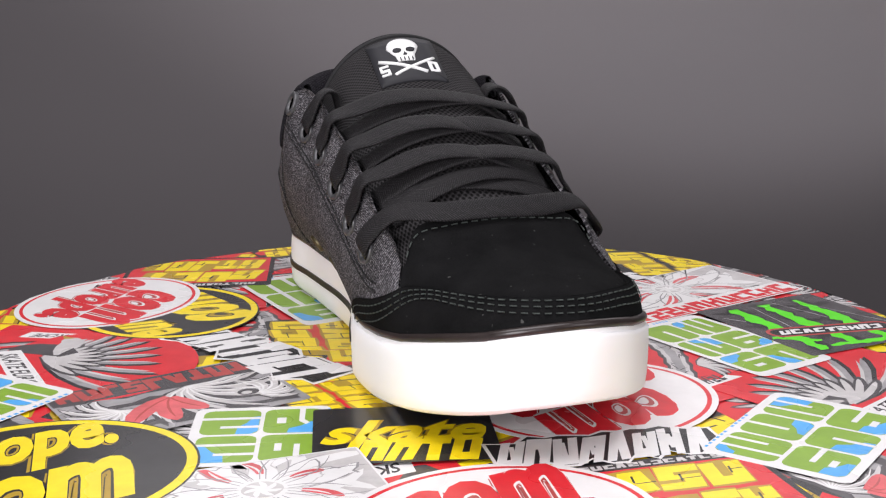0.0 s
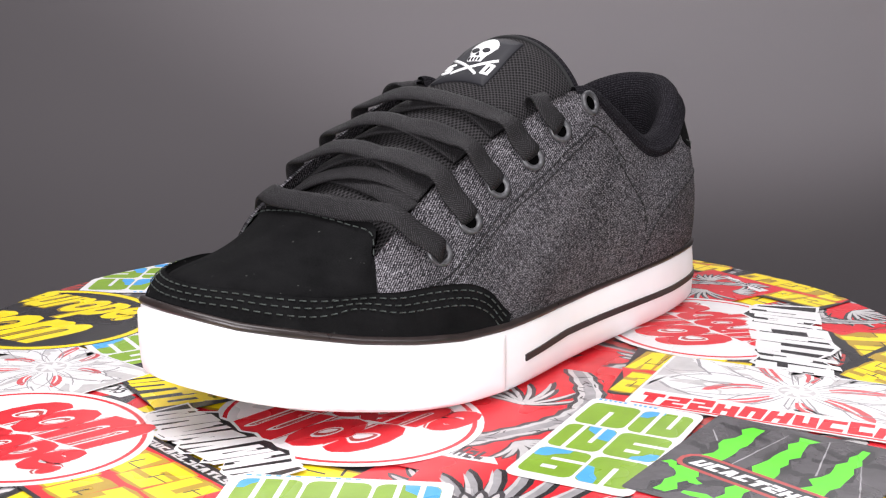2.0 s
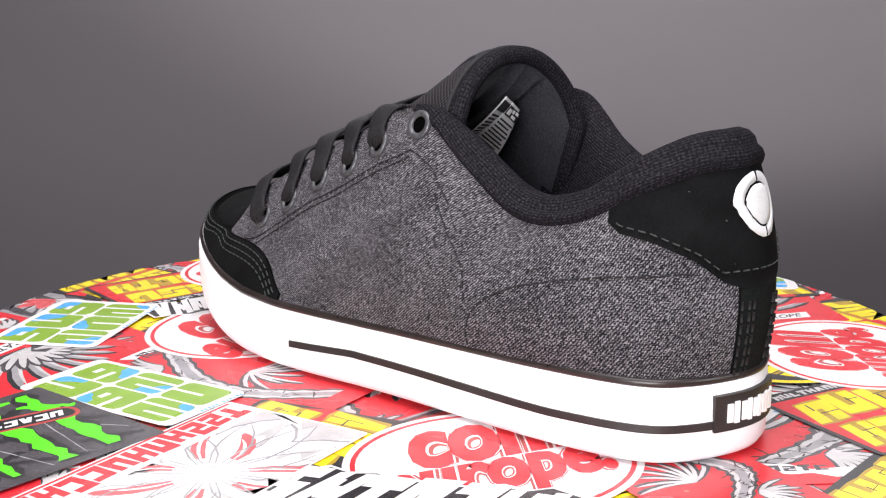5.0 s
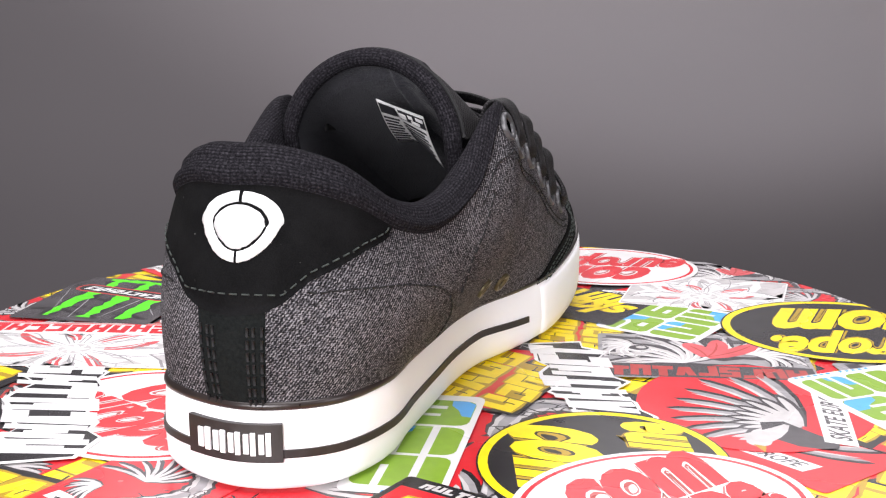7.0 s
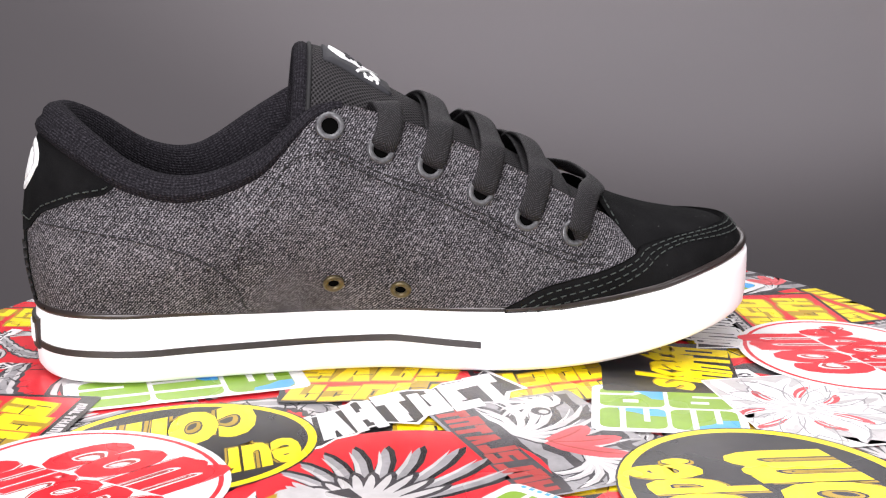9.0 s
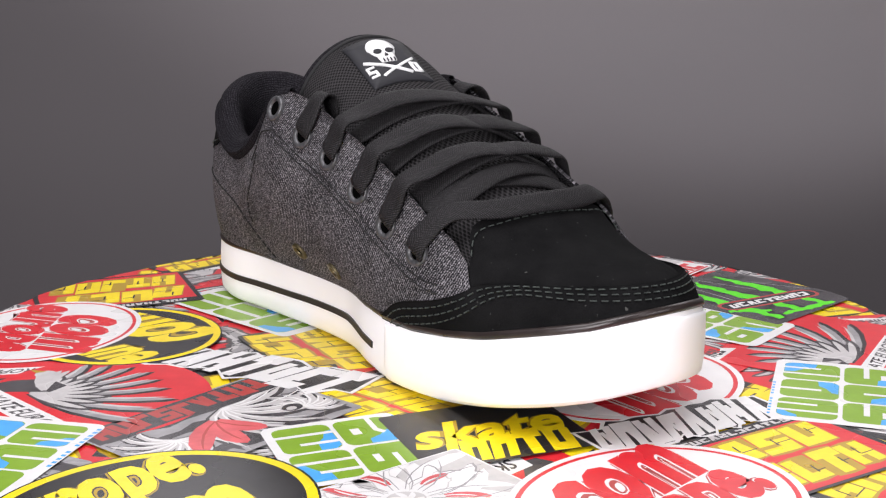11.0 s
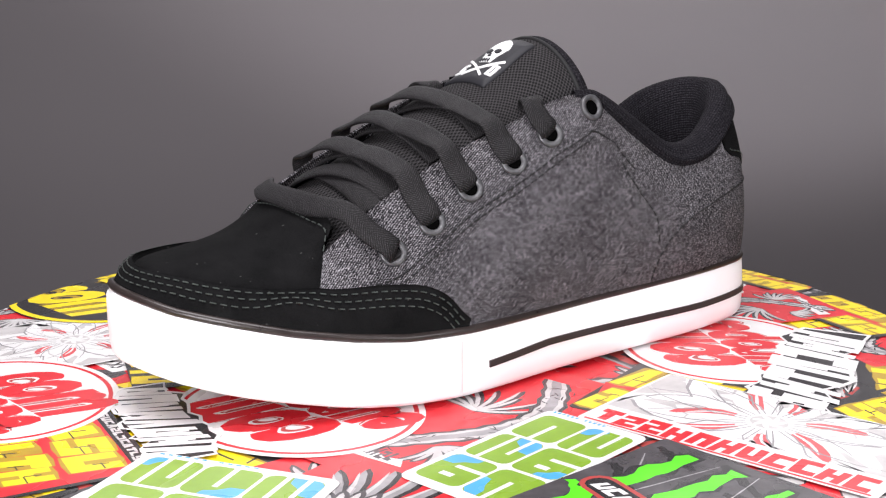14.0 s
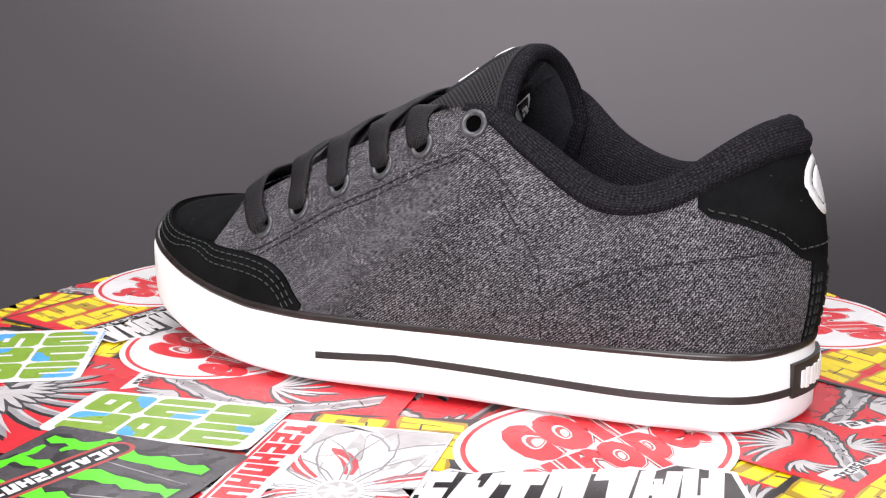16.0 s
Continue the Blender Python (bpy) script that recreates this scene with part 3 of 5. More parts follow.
label_mark("skull", ring_outline(lambda t: (0.0071 * math.cos(t) * (1 - 0.10 * (math.sin(t) < -0.2)), 0.0068 + 0.0066 * math.sin(t)), 30))
label_mark("jaw", dense([(-.0038, -.0018), (.0038, -.0018), (.0046, .0036), (-.0046, .0036)]))
for sx in (-1, 1):
    label_mark("eye_socket", ring_outline(lambda t: (sx * 0.0030 + 0.0020 * math.cos(t), 0.0046 + 0.0013 * math.sin(t)), 14), LL + 0.0006, LABEL_BLACK)
label_mark("nose", dense([(-.0009, .0014), (.0009, .0014), (0, .0032)]), LL + 0.0006, LABEL_BLACK)
for i in range(4):
    label_mark("tooth_gap", dense([(-.0028 + i * .0018, -.0020), (-.0025 + i * .0018, -.0020), (-.0025 + i * .0018, -.0002), (-.0028 + i * .0018, -.0002)]), LL + 0.0006, LABEL_BLACK)
for sx in (-1, 1):
    a, b = np.array([-0.0128 * sx, 0.0004]), np.array([0.0072 * sx, -0.0104])
    d = (b - a) / np.linalg.norm(b - a)
    nn = np.array([-d[1], d[0]]) * 0.00060
    label_mark("bone", dense([tuple(a + nn * 1.2), tuple(a - nn * 0.6), tuple((a + b) / 2 - nn * 0.4), tuple(b - nn * 1.3), tuple(b + nn * 0.9), tuple((a + b) / 2 + nn * 1.5)]), LL + (0.0003 if sx > 0 else 0))
# the two characters under the crossed bones
for word, x0 in (("5", -0.0112), ("0", 0.0112)):
    strokes = {"5": [((-.0022, .0024), (.0022, .0034)), ((-.0022, -.0002), (-.0010, .0034)), ((-.0022, -.0006), (.0022, .0006)), ((.0010, -.0030), (.0022, .0006)), ((-.0022, -.0034), (.0022, -.0024))],
               "0": [((-.0022, .0024), (.0022, .0034)), ((-.0022, -.0034), (-.0008, .0034)), ((.0008, -.0034), (.0022, .0034)), ((-.0022, -.0034), (.0022, -.0024))]}[word]
    for (xa, ya), (xb, yb) in strokes:
        label_mark("stroke", dense([(x0 + xa, ya - .0062), (x0 + xb, ya - .0062), (x0 + xb, yb - .0062), (x0 + xa, yb - .0062)]))


# ---- eyelets ----
def washer(name, u, w, side, r0, r1, mat, label):
    k, h = find(u, w, side)
    p = upper(k, h, np.array(0.0009))
    e = 1e-2
    tx = unit(upper(k + e, h) - upper(k - e, h))
    ty = upper(k, h + e) - upper(k, h - e)
    nz = unit(np.cross(ty, tx))
    ty = np.cross(tx, nz)
    a = np.linspace(0, 2 * np.pi, 28, endpoint=False)
    ring = lambda r, z: p + r * (np.cos(a)[:, None] * tx + np.sin(a)[:, None] * ty) + z * nz
    m = (r0 + r1) / 2
    rows = [ring(r1, -0.0006), ring(r1, 0.0004), ring(r1 * 0.9 + m * 0.1, 0.0010), ring(m, 0.0011), ring(r0 * 0.9 + m * 0.1, 0.0008), ring(r0, -0.0002), ring(r0, -0.0010)]
    ob = shoe_part(name, np.concatenate(rows), grid_faces(7, 28, close_c=True), mat, None, label)
    # black disc over the uncut upper paints in the dark of the hole
    hole = np.concatenate([ring(r0 * 1.03, 0.0001), p[None] + nz * 0.0001])
    shoe_part("hole", hole, [(i, (i + 1) % 28, 28) for i in range(28)], HOLE, ob)
    return p, nz


EYE_OUT = [(.1130, .1001), (.1329, .0917), (.1500, .0829), (.1694, .0744), (.1876, .0642), (.2047, .0550)]
EYE_IN = [(.1162, .0987), (.1348, .0890), (.1527, .0822), (.1719, .0723), (.1904, .0621), (.2083, .0550)]
holes = {}
for side, row in ((1, EYE_OUT), (-1, EYE_IN)):
    for i, (u, w) in enumerate(row):
        holes[side, i] = washer("eyelet", u, w, side, 0.0030, 0.0052, EYELET, "grey enamelled lace eyelet")
for u, w in ((.1173, .0391), (.1431, .0353)):
    washer("vent_eyelet", u, w, -1, 0.0020, 0.0041, BRASS, "small aged brass vent eyelet")


# ---- laces ----
def ribbon(path, normal, width, thick, seed):
    """Flat woven strap along a path, its flat side turned to the normals, softly crowned."""
    p, nn = np.asarray(path, float), unit(np.asarray(normal, float))
    tan = unit(np.gradient(p, axis=0))
    nn = unit(nn - tan * np.sum(nn * tan, 1, keepdims=True))
    side = np.cross(tan, nn)
    arc = np.concatenate([[0], np.cumsum(np.linalg.norm(np.diff(p, axis=0), axis=1))])
    twist = 0.10 * np.sin(arc * 90 + seed * 2.1)[:, None]
    side, nn = unit(side + twist * nn), unit(nn - twist * side)
    prof = [(-1, 0), (-0.93, 0.6), (-0.6, 0.95), (0, 1.05), (0.6, 0.95), (0.93, 0.6), (1, 0), (0.9, -0.6), (0, -0.9), (-0.9, -0.6)]
    v = np.stack([p + side * x * width / 2 + nn * z * thick / 2 for x, z in prof], 1)
    uv = np.stack([np.broadcast_to(arc[:, None], v.shape[:2]), np.broadcast_to(np.array([x for x, _ in prof]) * width / 2, v.shape[:2])], -1)
    f = grid_faces(len(p), len(prof), close_c=True, flip=True)
    n = len(prof)
    f += [tuple(range(n)), tuple(range((len(p) - 1) * n, len(p) * n))[::-1]]
    return v.reshape(-1, 3), f, uv.reshape(-1, 2)


def edge_at(side, i, back=0.0):
    """Throat edge of the quarter beside eyelet i."""
    u = (EYE_OUT if side > 0 else EYE_IN)[i][0] + back
    ks = np.linspace(6.6, 11.6, 200) if side > 0 else np.linspace(20.4, 25.4, 200)
    t = spline(TOP, ks, True)
    return t[np.argmin(abs(t[:, 0] - u - 0.004))]


def strand(name, pts, nrm, seed, width=0.0096):
    s = np.linspace(0, len(pts) - 1, 64)
    v, f, uv = ribbon(spline(pts, s), spline(nrm, s), width, 0.0019, seed)
    return shoe_part(name, v, f, LACE, lace_root, "", uv)


lace_root = None


def over_edge(side, i):
    """Points from the eyelet's hole up the quarter and over its edge, and their normals."""
    p, nz = holes[side, i]
    e = edge_at(side, i) + np.array([0.001, 0, -0.0006])
    up = unit(e - p)
    side_v = np.array([0, -side, 0.0])
    pts = [p - nz * 0.0022 - up * 0.0004, p + nz * 0.0018 + up * 0.0022, p + (e - p) * 0.62 + nz * 0.0026, e + nz * 0.0020 + np.array([0, 0, .0030]), e + side_v * 0.007 + np.array([.001, 0, .0066])]
    nrm = [nz, nz, nz, unit(nz + np.array([0, 0, 1.0])), np.array([0.35, -side_v[1] * 0.25, 1.0])]
    return pts, nrm


def tongue_top(u, v):
    """Height of the tongue at the length u and breadth v."""
    a = np.interp(-u, -SPINE[:, 0], np.linspace(0, 1, len(SPINE)))
    wide = spline(WIDE, np.array([a * (len(SPINE) - 1)]))[0, 0]
    q = math.asin(max(-0.985, min(0.985, v / wide))) / 1.42 * 1.0
    return float(tongue_at(a, q)[2])


def arched(s0, s1, steps, rise, lift):
    """Points from s0 to s1 that bow off the tongue, up and towards the toe."""
    out = []
    for s in steps:
        q = s0 + (s1 - s0) * s + np.array([0.15, 0, 0.98]) * rise * math.sin(math.pi * s) ** 0.8
        z = max(q[2], tongue_top(q[0], q[1]) + 0.0016) + lift * math.sin(math.pi * s)
        out.append(np.array([q[0], q[1], z]))
    return out


def cross_lace(i, side, seed, over):
    """From under the edge beside eyelet i across the tongue, over the other edge and into eyelet i."""
    start = edge_at(-side, i) * 0.95 + edge_at(-side, i + 1) * 0.05
    pts, nrm = over_edge(side, i)
    mid = arched(start + np.array([0, side * 0.0035, -0.0040]), pts[-1], (0.0, 0.2, 0.4, 0.6, 0.8), 0.0076, over)
    up = [np.array([0.4, -side * 0.55, 1.0]), np.array([0.45, -side * 0.3, 1.0]), np.array([0.5, -side * 0.1, 1.0]), np.array([0.5, side * 0.05, 1.0]), np.array([0.45, side * 0.12, 1.0])]
    strand("lace_strand", np.array(mid + pts[::-1]), np.array(up + nrm[::-1]), seed)


def low_lace(side, seed, over):
    """Lowest crossing, from under one edge to under the other."""
    s0 = edge_at(-side, 5) * 0.75 + edge_at(-side, 4) * 0.25 + np.array([0, side * 0.0035, -0.0035])
    s1 = edge_at(side, 4) * 0.75 + edge_at(side, 5) * 0.25 + np.array([0, -side * 0.0035, -0.0045])
    pts = arched(s0, s1, (0.0, 0.2, 0.4, 0.6, 0.8, 1.0), 0.0070, over)
    up = [np.array([0.5, w * side, 1.0]) for w in (-0.5, -0.3, -0.1, 0.1, 0.3, 0.5)]
    strand("lace_strand", np.array(pts), np.array(up), seed)


def tucked_lace(side, seed):
    """From the second eyelet over the edge and down inside the collar."""
    pts, nrm = over_edge(side, 1)
    e = edge_at(side, 1)
    pts = pts[:3] + [e + np.array([0.0005, side * 0.0018, 0.0018]), e + np.array([-0.001, -side * 0.002, 0.0042]), e + np.array([-0.003, -side * 0.0065, 0.0025]), e + np.array([-0.004, -side * 0.0085, -0.008])]
    nrm = nrm[:3] + [np.array([0.1, side * 0.8, 0.6]), np.array([0, 0, 1.0]), np.array([0, -side, 0.5]), np.array([0, -side, 0.1])]
    strand("lace_strand", np.array(pts), np.array(nrm), seed)


def end_of_bar(side):
    p, nz = holes[side, 5]
    fore = np.array([0.212, side * 0.0405, 0.0625])
    crest = np.array([0.2165, side * 0.0345, 0.0695])
    out = np.array([0.2, side * 0.8, 0.6])
    return [p - nz * 0.0022, p + nz * 0.0022 + np.array([.001, 0, .001]), fore + nz * 0.0022, crest], [nz, nz, unit(nz + out), unit(out + np.array([0.2, 0, 0.6]))]


pa, na = end_of_bar(1)
pb, nb = end_of_bar(-1)
m = [np.array([0.2225, 0.018, 0.0700]), np.array([0.2240, -0.001, 0.0705]), np.array([0.2230, -0.019, 0.0700])]
s_ = np.linspace(0, 10, 90)
v, f, uv = ribbon(spline(np.array(pa + m + pb[::-1]), s_), spline(np.array(na + [np.array([0.75, 0, 0.8])] * 3 + nb[::-1]), s_), 0.0092, 0.0020, 5.0)
lace_root = shoe_part("lace", v, f, LACE, None, "flat black woven shoelace, criss-crossed and tucked in", uv)
for i in range(2, 5):
    cross_lace(i, 1, i * 2.0, 0.0)
    cross_lace(i, -1, i * 3.0 + 1, 0.0022)
for side in (1, -1):
    low_lace(side, 4.0 + side, 0.0011 + 0.0011 * side)
    tucked_lace(side, 7.0 + side)


# ---- stitching ----
def stitches(name, ks, hs, mat, lift, length=0.0023, gap=0.0014, radius=0.00027, parent=None):
    """A row of short thread stitches along a line of the upper."""
    p = upper(np.asarray(ks, float), np.asarray(hs, float), np.full(len(ks), lift))
    arc = np.concatenate([[0], np.cumsum(np.linalg.norm(np.diff(p, axis=0), axis=1))])
    pieces = []
    s = 0.0
    while s + length < arc[-1]:
        q = np.array([[np.interp(s + length * x, arc, p[:, c]) for c in range(3)] for x in (0, 0.5, 1)])
        pieces.append(tube(q, radius, 5))
        s += length + gap
    v, f = merge(*pieces)
    return shoe_part(name, v, f, mat, parent)


for off in (0.0022, 0.0047, 0.0072):
    ks = np.linspace(GUARD_K[0] + 0.1 + off * 35, GUARD_K[-1] - 0.1 - off * 35, 500)
    tall = np.linalg.norm(spline(TOP, ks, True) - np.concatenate([rim(ks), fox_top(rim(ks)[:, :1])], 1), axis=1)
    stitches("guard_stitching", ks, np.maximum(guard_top(ks) - off / tall * 1.1, 0.02), THREAD, 0.0020, parent=guard)
ks = HEEL + np.linspace(-2.5, 2.5, 240)
stitches("patch_stitching", ks, np.maximum(heel_low(ks), 0.46) + 0.035, THREAD, 0.0017, parent=heel_patch)
for kx in (0.27, 0.36, 0.49):
    for sg in (-1, 1):
        stitches("strip_stitching", np.full(60, HEEL + sg * kx), np.linspace(0.03, 0.38, 60), DARK_THREAD, 0.0014, 0.0028, 0.0010, 0.0005, heel_strip)
ks = np.linspace(12.35, 19.75, 160)
stitches("throat_stitching", ks, np.full(160, 0.955), THREAD, 0.0004, parent=vamp)


def side_seam(points, side, mat=DARK_THREAD, twin=0.0):
    """Quarter seam through these (u, w) points."""
    uw = spline(np.array(points), np.linspace(0, len(points) - 1, 80))
    for d in ((0.0, twin) if twin else (0.0,)):
        kh = np.array([find(u, w + d, side) for u, w in uw])
        ker = np.ones(7) / 7
        for c in (0, 1):
            kh[3:-3, c] = np.convolve(kh[:, c], ker, "valid")
        stitches("quarter_stitching", kh[:, 0], kh[:, 1], mat, 0.0010, 0.0026, 0.0010, 0.00036, quarter)


for side in (1, -1):
    row = EYE_OUT if side > 0 else EYE_IN
    side_seam([(u + 0.001, w - 0.0085) for u, w in row] + [(row[-1][0] + .012, row[-1][1] - .010)], side, twin=-0.0026)
    side_seam([(row[0][0] + .001, row[0][1] - .0085), (.104, .087), (.098, .080), (.092, .074)], side)
    side_seam([(.010, .062), (.030, .060), (.050, .056), (.068, .050), (.080, .040), (.084, .028)], side)
    side_seam([(.100, .078), (.092, .066), (.084, .056), (.082, .044)], side)


# ---- heel emblem, heel label marks, inside tag ----
def on_heel(x, y, lift):
    out = []
    for a, b in zip(np.atleast_1d(x), np.atleast_1d(y)):
        k, h = find_heel(float(a) - 0.0030, float(b))
        out.append((k if k < 16 else k - NKEY, h))
    kh = np.array(out)
    return upper(kh[:, 0], kh[:, 1], np.full(len(kh), lift))


EW, EH, EC = 0.0119, 0.0097, 0.0813
_k, _h = np.meshgrid(np.concatenate([np.linspace(0, 3, 160), np.linspace(29, 31.99, 160)]), np.linspace(0.3, 1, 200), indexing="ij")
_P = upper(_k, _h)


def drop_shape(s):
    def fn(t):
        c, q = math.cos(t), math.sin(t)
        return (s * EW * c * (0.94 if q < 0 else 1.0) * (1 + 0.18 * min(0, q)), EC + s * EH * (q if q > 0 else q * (1 + 0.05 * abs(q))))
    return fn


def strip_mesh(name, t0, t1, s0, s1, parent):
    n = 26
    tt = np.linspace(t0, t1, n)
    rows = []
    for s, lf in ((s0, 0.0010), (s0 + 0.015, 0.0017), ((s0 + s1) / 2, 0.0018), (s1 - 0.015, 0.0017), (s1, 0.0010)):
        pts = np.array([drop_shape(s)(a) for a in tt])
        rows.append(on_heel(pts[:, 0], pts[:, 1], lf))
    return shoe_part(name, np.concatenate(rows), grid_faces(5, n), EMBROIDERY, parent, "white embroidered emblem")


strip_mesh("emblem_ring", math.pi / 2 + 0.045, 3 * math.pi / 2 - 0.05, 0.68, 1.0, heel_patch)
strip_mesh("emblem_ring", -math.pi / 2 + 0.05, math.pi / 2 - 0.045, 0.68, 1.0, heel_patch)
flat_shape("emblem_shield", ring_outline(lambda t: (EW * 0.60 * math.cos(t) * (1 - 0.30 * max(0, -math.sin(t))), EC + EH * 0.60 * (math.sin(t) if math.sin(t) > 0 else math.sin(t) * 1.08)), 36), on_heel, 0.0014, 0.0004, EMBROIDERY, heel_patch, "white embroidered shield")
# letter-like marks of the heel label, as plain bars
for j in range(5):
    k0 = HEEL - 0.62 + j * 0.26
    for a, b, lw, hw in ((0, 0.085, .0128, .0199), (0.115, 0.205, .0133, .0194)):
        sole_band("mark", np.linspace(k0 + a, k0 + b, 4), lw, hw, 0.0023, RUBBER, heel_label)
# folded care tag that hangs from the tongue's lining: two panels that meet in a crease
TAG_TOP = [np.array(p) for p in ((.1122, .0000, .1074), (.1150, -.0060, .1046), (.1201, -.0153, .1005))]
TAG_LOW = [np.array(p) for p in ((.1373, .0017, .0882), (.1391, -.0063, .0884), (.1360, -.0174, .0794))]


def tag_at(i, x, y, lift):
    """Point of the tag's panel i, x across and y down from 0 to 1, raised towards the heel."""
    p00, p10, p01, p11 = TAG_TOP[i], TAG_TOP[i + 1], TAG_LOW[i], TAG_LOW[i + 1]
    n = unit(np.cross(p10 - p00, p01 - p00))
    n = n * -np.sign(n[0])
    x, y = np.asarray(x, float)[..., None], np.asarray(y, float)[..., None]
    sag = 0.0012 * np.sin(np.pi * y)
    return p00 * (1 - x) * (1 - y) + p10 * x * (1 - y) + p01 * (1 - x) * y + p11 * x * y + n * (lift + sag)


def tag_patch(name, i, x0, x1, y0, y1, lift, mat, parent, label=""):
    x, y = np.meshgrid(np.linspace(x0, x1, 5), np.linspace(y0, y1, 9), indexing="ij")
    over, under = tag_at(i, x, y, lift).reshape(-1, 3), tag_at(i, x, y, lift - 0.00025).reshape(-1, 3)
    f = grid_faces(5, 9)
    loop = [j for j in range(9)] + [k * 9 + 8 for k in range(1, 5)] + [36 + j for j in range(7, -1, -1)] + [k * 9 for k in range(3, 0, -1)]
    f = f + [tuple(45 + j for j in reversed(q)) for q in f] + [(loop[j], 45 + loop[j], 45 + loop[(j + 1) % len(loop)], loop[(j + 1) % len(loop)]) for j in range(len(loop))]
    return shoe_part(name, np.concatenate([over, under]), f, mat, parent, label)


tag = tag_patch("care_tag", 0, 0.0, 1.0, 0.0, 1.0, 0.0, TAG_GREY, None, "folded pale grey care tag inside the tongue")
tag_patch("tag_flap", 1, 0.0, 1.0, 0.0, 1.0, 0.0, TAG_GREY, tag)
for i in (0, 1):
    tag_patch("tag_header", i, 0.08, 0.98, 0.04, 0.22, 0.0004, LABEL_BLACK, tag)
    for j in range(9):
        tag_patch("print_line", i, 0.10, (0.92, 0.80, 0.88)[j % 3], 0.30 + j * 0.074, 0.328 + j * 0.074, 0.0004, LABEL_BLACK, tag)
for x0, x1, y0, y1 in ((.10, .34, .08, .18), (.42, .58, .06, .12), (.50, .80, .14, .19), (.70, .95, .05, .10)):
    tag_patch("header_mark", 1, x0, x1, y0, y1, 0.0008, EMBROIDERY, tag)


# ---- stickers on the turntable ----
def ink(name, colour, vary=0.10):
    k = Nodes(name)
    o = k.coord()
    f = k.noise(o, 90, 5, 0.65)
    s = k.noise(o, 14, 3, 0.5)
    k.l(k.ramp(f, (0.28, tuple(c * (1 - vary) for c in colour)), (0.7, tuple(min(1, c * (1 + vary)) for c in colour))), k.b.inputs["Base Color"])
    k.l(k.ramp(s, (0.35, grey(0.20)), (0.65, grey(0.34))), k.b.inputs["Roughness"])
    k.bump(s, 0.04, 0.002)
    return k.m


RED, YELLOW, BLACK = ink("red_vinyl", (0.62, 0.020, 0.030)), ink("yellow_vinyl", (0.86, 0.66, 0.010)), ink("black_vinyl", (0.018, 0.017, 0.019), 0.3)
WHITE, GREEN, BLUE = ink("white_vinyl", (0.74, 0.73, 0.73), 0.05), ink("green_vinyl", (0.215, 0.37, 0.030)), ink("blue_vinyl", (0.075, 0.37, 0.78))
LIME, GREY, DARKGREY = ink("lime_vinyl", (0.10, 0.72, 0.01)), ink("grey_vinyl", (0.30, 0.29, 0.30), 0.25), ink("charcoal_vinyl", (0.06, 0.055, 0.06), 0.35)
ROSE = ink("rose_vinyl", (0.62, 0.10, 0.11), 0.2)
PALE, OCHRE, PINK = ink("pale_grey_vinyl", (0.52, 0.50, 0.50), 0.15), ink("ochre_vinyl", (0.42, 0.27, 0.02)), ink("dull_red_vinyl", (0.40, 0.055, 0.05))
rng = random.Random(7)
level = [0]


class Sticker:
    """One sticker: a thin base with flat prints over it, in its own x, y."""

    def __init__(self, name, label, x, y, turn, outline, mat):
        self.z = -0.00172 + level[0] * 0.00002
        level[0] += 1
        c, s = math.cos(radians(turn)), math.sin(radians(turn))
        self.put = lambda p: (x + c * p[0] - s * p[1], y + s * p[0] + c * p[1])
        self.step = 0
        pts = [self.clip(self.put(p)) for p in dense(list(outline), 0.004)]
        n = len(pts)
        v = [(a, b, self.z - 0.00012) for a, b in pts] + [(a, b, self.z) for a, b in pts]
        f = [tuple(range(n, 2 * n))] + [(i, (i + 1) % n, n + (i + 1) % n, n + i) for i in range(n)]
        self.ob = part(name, v, f, mat, turntable, label, None, False)

    def clip(self, p):
        r = math.hypot(*p)
        m = DISC_R - 0.0009
        return (p[0] * m / r, p[1] * m / r) if r > m else p

    def ink(self, name, polys, mat):
        """Prints these outlines in one colour, over what is printed so far."""
        self.step += 1
        v, f = [], []
        for lift, poly in enumerate(polys):
            pts = [self.clip(self.put(p)) for p in dense(list(poly), 0.006)]
            if len({(round(a, 5), round(b, 5)) for a, b in pts}) < 3:
                continue
            f.append(tuple(range(len(v), len(v) + len(pts))))
            v += [(a, b, self.z + self.step * 0.0000025 + (lift % 12) * 0.00000012) for a, b in pts]
        if f:
            tagged(part(name, v, f, mat, self.ob, "", None, False), kind="stuff" if len(f) > 1 else "")


def box(w, h, r=0.003):
    out = []
    for cx, cy, a0 in ((w / 2 - r, h / 2 - r, 0), (-w / 2 + r, h / 2 - r, 90), (-w / 2 + r, -h / 2 + r, 180), (w / 2 - r, -h / 2 + r, 270)):
        out += [(cx + r * math.cos(radians(a0 + d)), cy + r * math.sin(radians(a0 + d))) for d in (0, 30, 60, 90)]
    return out


def ellipse(w, h, n=56, x=0.0, y=0.0):
    return [(x + w / 2 * math.cos(2 * math.pi * i / n), y + h / 2 * math.sin(2 * math.pi * i / n)) for i in range(n)]


